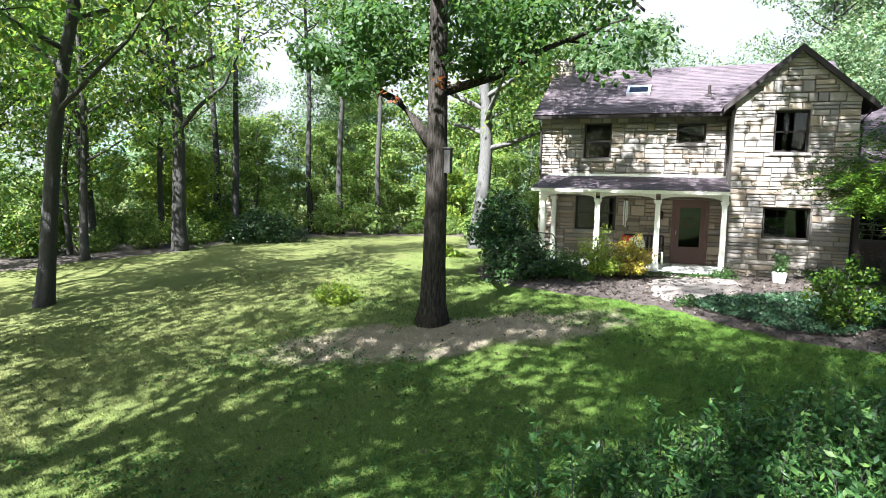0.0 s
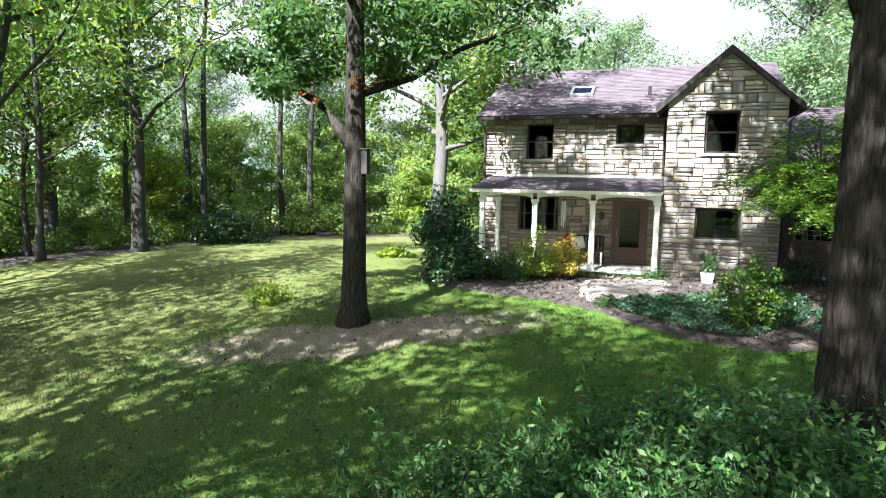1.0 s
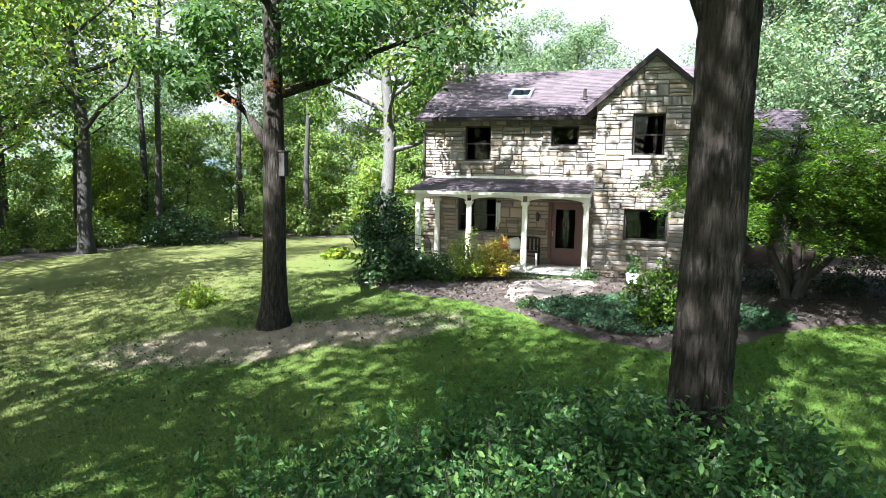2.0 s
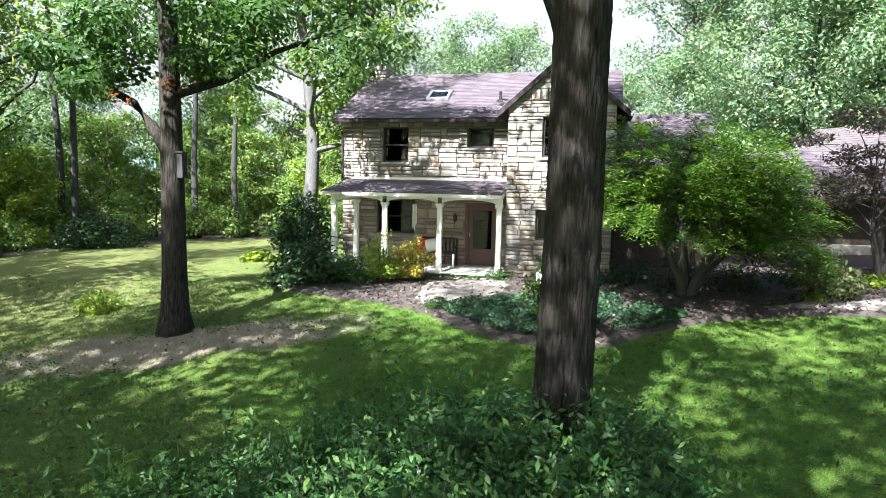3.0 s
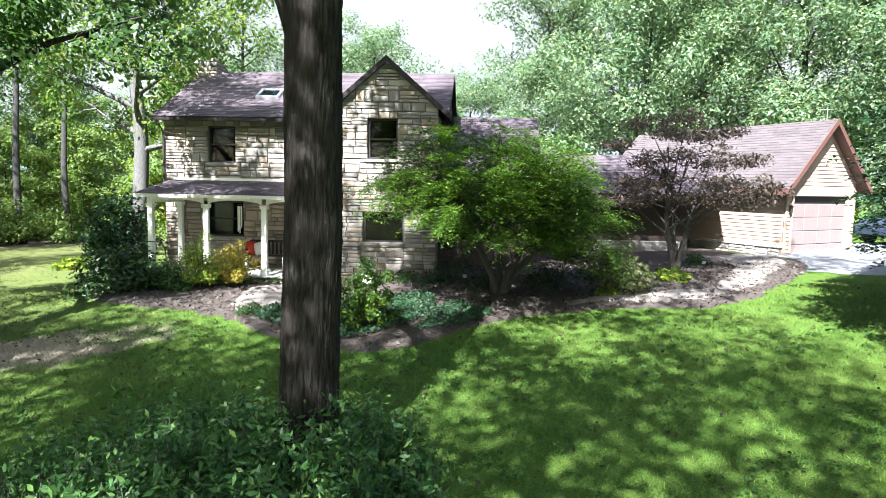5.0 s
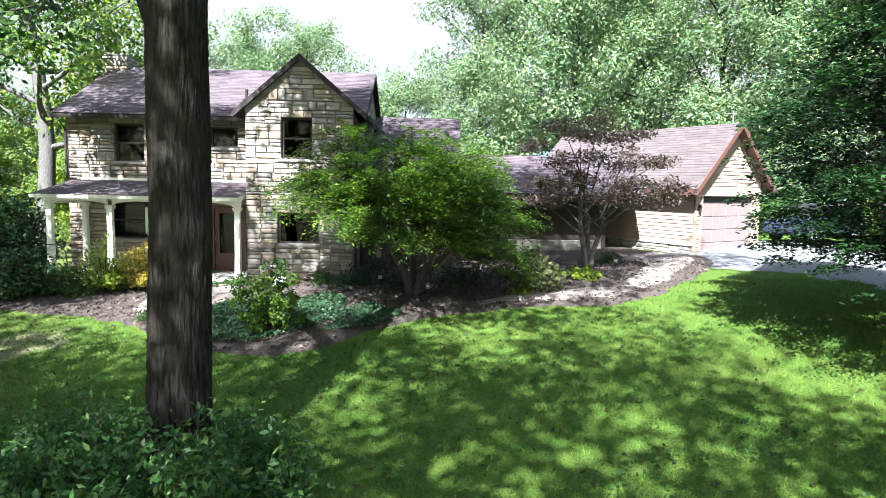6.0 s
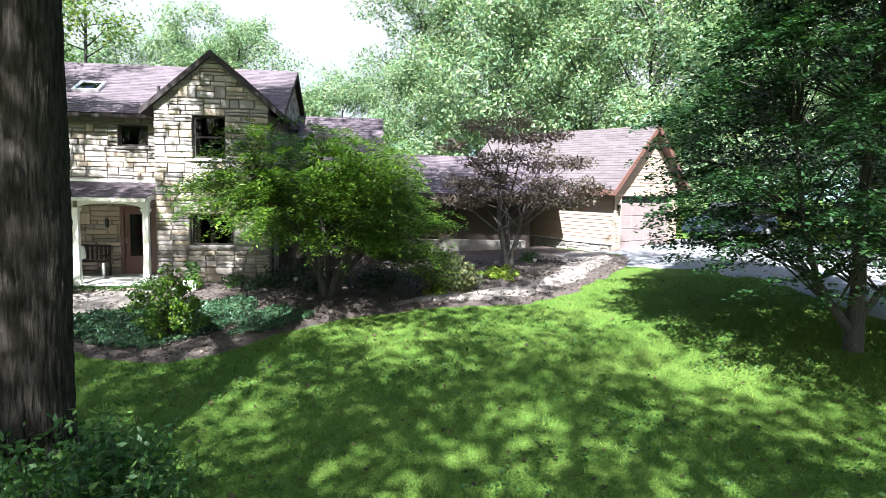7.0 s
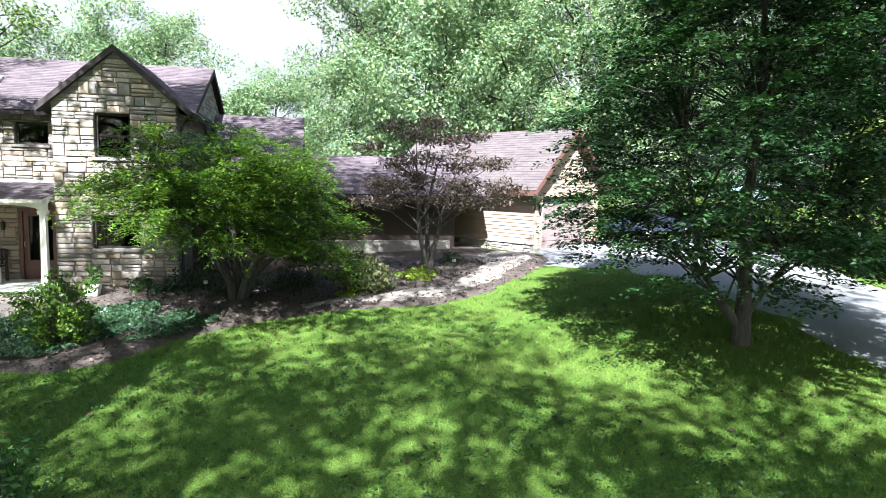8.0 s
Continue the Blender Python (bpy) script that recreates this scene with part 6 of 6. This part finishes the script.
cp = np.array([(x, y, ground_z(x, y) + roughness_z(x, y) + rg.uniform(0.03, 0.075)) for x, y in zip(cx_, cy_) if noise.noise((x * 0.45, y * 0.45, 4)) + 0.6 * noise.noise((x * 1.6, y * 1.6, 8)) > 0.02 and not inside(BED, x, y)])
solid("clover", quads_mesh("clover", leaf_quads(rg, cp, 0.055, 1.2, 0.8), L_CLOVER), "clover and broad-leaved weeds in the lawn", "clover", kind="stuff")

# ---------------------------------------------------------------- a car half hidden on the drive
CAR_PAINT = surface("dark blue car paint", (0.018, 0.024, 0.042), (0.022, 0.030, 0.050), 2, 20, 0.5, 0.0)
RUBBER = surface("tyre rubber", (0.015, 0.015, 0.015), (0.025, 0.025, 0.025), 5, 40, 0.9, 0.2)
TAIL = surface("red lamp plastic", (0.35, 0.01, 0.01), (0.42, 0.02, 0.02), 3, 20, 0.2, 0.0)
car = thing("car", on_ground(23.4, 28.2, 0.04), "dark blue estate car parked on the drive", "car")
car.rotation_euler.z = radians(205)
prof = [(-2.25, 0.35), (-2.3, 0.75), (-2.2, 1.0), (-1.75, 1.55), (-1.5, 1.62), (0.2, 1.62), (1.0, 1.08), (2.05, 0.92), (2.28, 0.7), (2.28, 0.35)]
part("body", bevelled(Shape().prism([(x, -0.88, z) for x, z in prof], (0, 1.76, 0)).mesh("body", CAR_PAINT), 0.06, 2), car, local=True)
for s in (-1, 1):
    y0 = 0.885 * s
    part("side_window", Shape().prism([(-1.75, y0, 1.08), (0.55, y0, 1.08), (0.1, y0, 1.52), (-1.5, y0, 1.52)], (0, 0.008 * s, 0)).mesh("side_window", BLACK), car, "dark glass", local=True)
    part("tail_lamp", bevelled(Shape().box(-2.33, 0.62 * s - 0.12, 0.78, -2.2, 0.62 * s + 0.12, 1.0).mesh("tail_lamp", TAIL), 0.02), car, "red tail lamp", local=True)
    for x in (-1.4, 1.4):
        wheel = part("wheel", Shape().tube([(x, y0 - 0.2 * s, 0.33), (x, y0 + 0.02 * s, 0.33)], [0.33, 0.33], 20).mesh("wheel", RUBBER), car, local=True)
        part("rim", Shape().tube([(x, y0 + 0.0 * s, 0.33), (x, y0 + 0.03 * s, 0.33)], [0.2, 0.19], 12).mesh("rim", STEEL), wheel, local=True)
part("windscreen", Shape().prism([(0.28, -0.74, 1.585), (0.28, 0.74, 1.585), (0.97, 0.78, 1.12), (0.97, -0.78, 1.12)], (0.012, 0, 0.018)).mesh("windscreen", BLACK), car, "dark glass", local=True)
part("rear_window", Shape().prism([(-1.80, -0.70, 1.53), (-1.80, 0.70, 1.53), (-2.15, 0.74, 1.08), (-2.15, -0.74, 1.08)], (-0.018, 0, 0.012)).mesh("rear_window", BLACK), car, "dark glass", local=True)

# ---------------------------------------------------------------- small things on porch and in the beds
FZ = 0.80
bench = thing("bench", (-0.95, 20.55, FZ), "dark wooden porch bench with slatted back", "bench")
for x in (-0.62, 0.56):
    part("leg", Shape().box(x, -0.22, 0, x + 0.06, -0.16, 0.42).mesh("leg", CREAM), bench, "pale painted front leg", local=True)
    part("leg", Shape().box(x, 0.2, 0, x + 0.06, 0.26, 0.88).mesh("leg", TRIM_DARK), bench, local=True)
    part("arm", bevelled(Shape().box(x - 0.01, -0.26, 0.60, x + 0.07, 0.2, 0.64).mesh("arm", TRIM_DARK), 0.01), bench, local=True)
part("rail", Shape().box(-0.56, -0.21, 0.30, 0.56, -0.17, 0.34).mesh("rail", TRIM_DARK), bench, local=True)
for k in range(4):
    part("seat_slat", Shape().box(-0.62, -0.24 + 0.11 * k, 0.42, 0.62, -0.15 + 0.11 * k, 0.445).mesh("seat_slat", TRIM_DARK), bench, local=True)
for k in range(9):
    part("back_slat", Shape().box(-0.54 + 0.125 * k, 0.21, 0.46, -0.48 + 0.125 * k, 0.235, 0.84).mesh("back_slat", TRIM_DARK), bench, local=True)
part("back_rail", Shape().box(-0.56, 0.2, 0.84, 0.56, 0.245, 0.90).mesh("back_rail", TRIM_DARK), bench, local=True)


def cushion(at, mat, label, turn):
    n, s = 8, 0.21
    sh = Shape()
    for side in (-1, 1):
        for j in range(n + 1):
            for i in range(n + 1):
                u, v = 2 * i / n - 1, 2 * j / n - 1
                puff = 0.075 * math.sqrt(max(0, (1 - u ** 4) * (1 - v ** 4)))
                sh.v.append((s * u * (1 - 0.08 * v * v), side * puff, s * v * (1 - 0.08 * u * u)))
    m = (n + 1) ** 2
    for j in range(n):
        for i in range(n):
            q = (j * (n + 1) + i, j * (n + 1) + i + 1, (j + 1) * (n + 1) + i + 1, (j + 1) * (n + 1) + i)
            sh.f += [q, tuple(m + k for k in q)[::-1]]
    ob = solid("cushion", sh.mesh("cushion", mat, True), label, "cushion")
    ob.matrix_basis = Matrix.Translation(at) @ pose(0, 0, 0, -20, turn, 8)
    return ob


cushion((-1.42, 20.55, FZ + 0.66), RED, "red square cushion leaning on the porch bench", 8)
cushion((-1.12, 20.50, FZ + 0.66), CLOTH, "white square cushion leaning on the porch bench", -14)

chimes = thing("wind_chimes", (-1.48, 19.75, 3.0), "silver tube wind chimes hanging under the porch", "wind chimes")
part("top_disc", Shape().tube([(0, 0, -0.18), (0, 0, -0.155)], [0.07, 0.07], 14).mesh("top_disc", TRIM_DARK), chimes, local=True)
part("cord", Shape().tube([(0, 0, -0.16), (0, 0, 0.1)], [0.004, 0.004], 5).mesh("cord", BLACK), chimes, local=True)
for k in range(5):
    a = k * 2 * math.pi / 5
    part("chime_tube", Shape().tube([(0.055 * math.cos(a), 0.055 * math.sin(a), -0.22), (0.055 * math.cos(a), 0.055 * math.sin(a), -0.82 - 0.05 * k)], [0.016, 0.016], 8).mesh("chime_tube", STEEL), chimes, local=True)

sconce = thing("wall_lantern", (-0.47, 21.05, 2.3), "small brass wall lantern beside the door", "lantern")
part("bracket", Shape().tube([(0, 0.02, 0.0), (0, -0.08, 0.04), (0, -0.12, 0.16)], [0.02, 0.014, 0.014], 8).mesh("bracket", TERRA), sconce, local=True)
part("cage", Shape().tube([(0, -0.12, -0.10), (0, -0.12, 0.10), (0, -0.12, 0.17)], [0.05, 0.07, 0.015], 6).mesh("cage", TERRA), sconce, local=True)

rail = thing("handrail", (-3.6, 19.2, 0.8), "black bent iron handrail beside the porch", "handrail")
part("top_rail", Shape().tube([(-4.25, 18.7, 0.9), (-4.25, 18.7, 1.55), (-4.0, 18.95, 1.75), (-3.55, 19.0, 1.72), (-3.45, 19.05, 1.55), (-3.4, 19.1, 0.85)], [0.016] * 6, 8).mesh("top_rail", BLACK), rail)

planter = thing("planter", on_ground(2.62, 18.35, 0.06), "small white square planter with a leafy plant", "planter")
pl = Shape().add([(-0.13, -0.13, 0), (0.13, -0.13, 0), (0.13, 0.13, 0), (-0.13, 0.13, 0), (-0.17, -0.17, 0.28), (0.17, -0.17, 0.28), (0.17, 0.17, 0.28), (-0.17, 0.17, 0.28)], [(0, 3, 2, 1), (4, 5, 6, 7), (0, 1, 5, 4), (1, 2, 6, 5), (2, 3, 7, 6), (3, 0, 4, 7)])
part("pot", bevelled(pl.mesh("pot", WHITE), 0.012), planter, local=True)
nr = np.random.default_rng(71)
part("plant", quads_mesh("plant", leaf_quads(nr, clump_points(nr, [(0, 0, 0.42, 0.22), (0.08, 0, 0.6, 0.16), (-0.08, 0.05, 0.7, 0.14)], 220, 1.0), 0.10), L_OAK), planter, local=True)


def path_lamp(x, y):
    ob = thing("path_lamp", on_ground(x, y, 0.05), "small dark path lamp in the mulch", "path lamp", "path lamps")
    part("stake", Shape().tube([(0, 0, -0.1), (0, 0, 0.17)], [0.015, 0.015], 8).mesh("stake", BLACK), ob, local=True)
    part("lens", Shape().tube([(0, 0, 0.17), (0, 0, 0.27)], [0.05, 0.06], 10).mesh("lens", STEEL), ob, local=True)
    part("hood", Shape().tube([(0, 0, 0.27), (0, 0, 0.30), (0, 0, 0.34)], [0.10, 0.10, 0.02], 14).mesh("hood", BLACK), ob, local=True)


path_lamp(9.95, 17.75)
path_lamp(12.2, 20.0)
path_lamp(5.3, 18.3)

lamp = thing("wall_lantern", gpt(A0 + 0.26, e - 0.06, 2.95), "small dark lantern beside the garage door", "lantern")
part("cage", Shape().tube([(0, 0, -0.16), (0, 0, 0.10), (0, 0, 0.18)], [0.05, 0.075, 0.015], 6).mesh("cage", TERRA), lamp, local=True)
aerial = thing("roof_aerial", gpt(GWID / 2, 0.4, APEX), "thin pale aerial on the garage ridge", "aerial")
part("mast", Shape().tube([(0, 0, -0.05), (0, 0, 0.45)], [0.015, 0.012], 6).mesh("mast", STEEL), aerial, local=True)
part("crossbar", Shape().tube([(-0.16, 0.1, 0.36), (0.16, -0.1, 0.36)], [0.01, 0.01], 6).mesh("crossbar", STEEL), aerial, local=True)

# ---------------------------------------------------------------- stones last
rs = random.Random(31)
lay_stones(upper, ashlar(rs, X0, XG, 3.55, 5.42, W_UP), front, rs)
rs = random.Random(32)
lay_stones(lower, ashlar(rs, X0, XG, 0.75, 3.05, W_LOW), front, rs, (STONE_TAN, STONE_TAN, STONE))
rs = random.Random(33)
sl = (GA - GE) / GW
lay_stones(gable, ashlar(rs, XG, X1, 0.55, 7.0, W_GAB), wing, rs, cuts=[(sl, 1, GA - 0.14 + sl * GC), (-sl, 1, GA - 0.14 - sl * GC)])
rs = random.Random(34)
east = pose(X1, 0, 0, 0, 0, 90)
q = (RIDGE - EAVE) / (YR - YE)
lay_stones(east_wall, ashlar(rs, YG + 0.05, YB, 3.5, 7.3, []), east, rs, limit=0, cuts=[(-q, 1, RIDGE - 0.14 - q * YR), (q, 1, RIDGE - 0.14 + q * YR)])

gpath = GLEN - e
rs = random.Random(35)
lay_stones(gbase, ashlar(rs, 0.5, gpath, 0.7, STONE_TOP - 0.09, [], (0.13, 0.22)), long_at @ pose(0, -0.16, 0), rs, (STONE_GREY, STONE, STONE_GREY))
clapboards(gshell, long_at, 0.3, gpath - 0.02, STONE_TOP + 0.004, 3.40)
gfront = [o_ for o_ in garage.children if o_.name.startswith("front_wall")][0]
clapboards(gfront, gat, A0 + 0.01, A1 - 0.01, 3.625, APEX, cuts=cuts_g)
for u0, u1 in ((A0 + 0.1, DOORO[0] - 0.1), (DOORO[2] + 0.1, A1 - 0.1)):
    clapboards(gfront, gat, u0, u1, 1.2, 3.40)
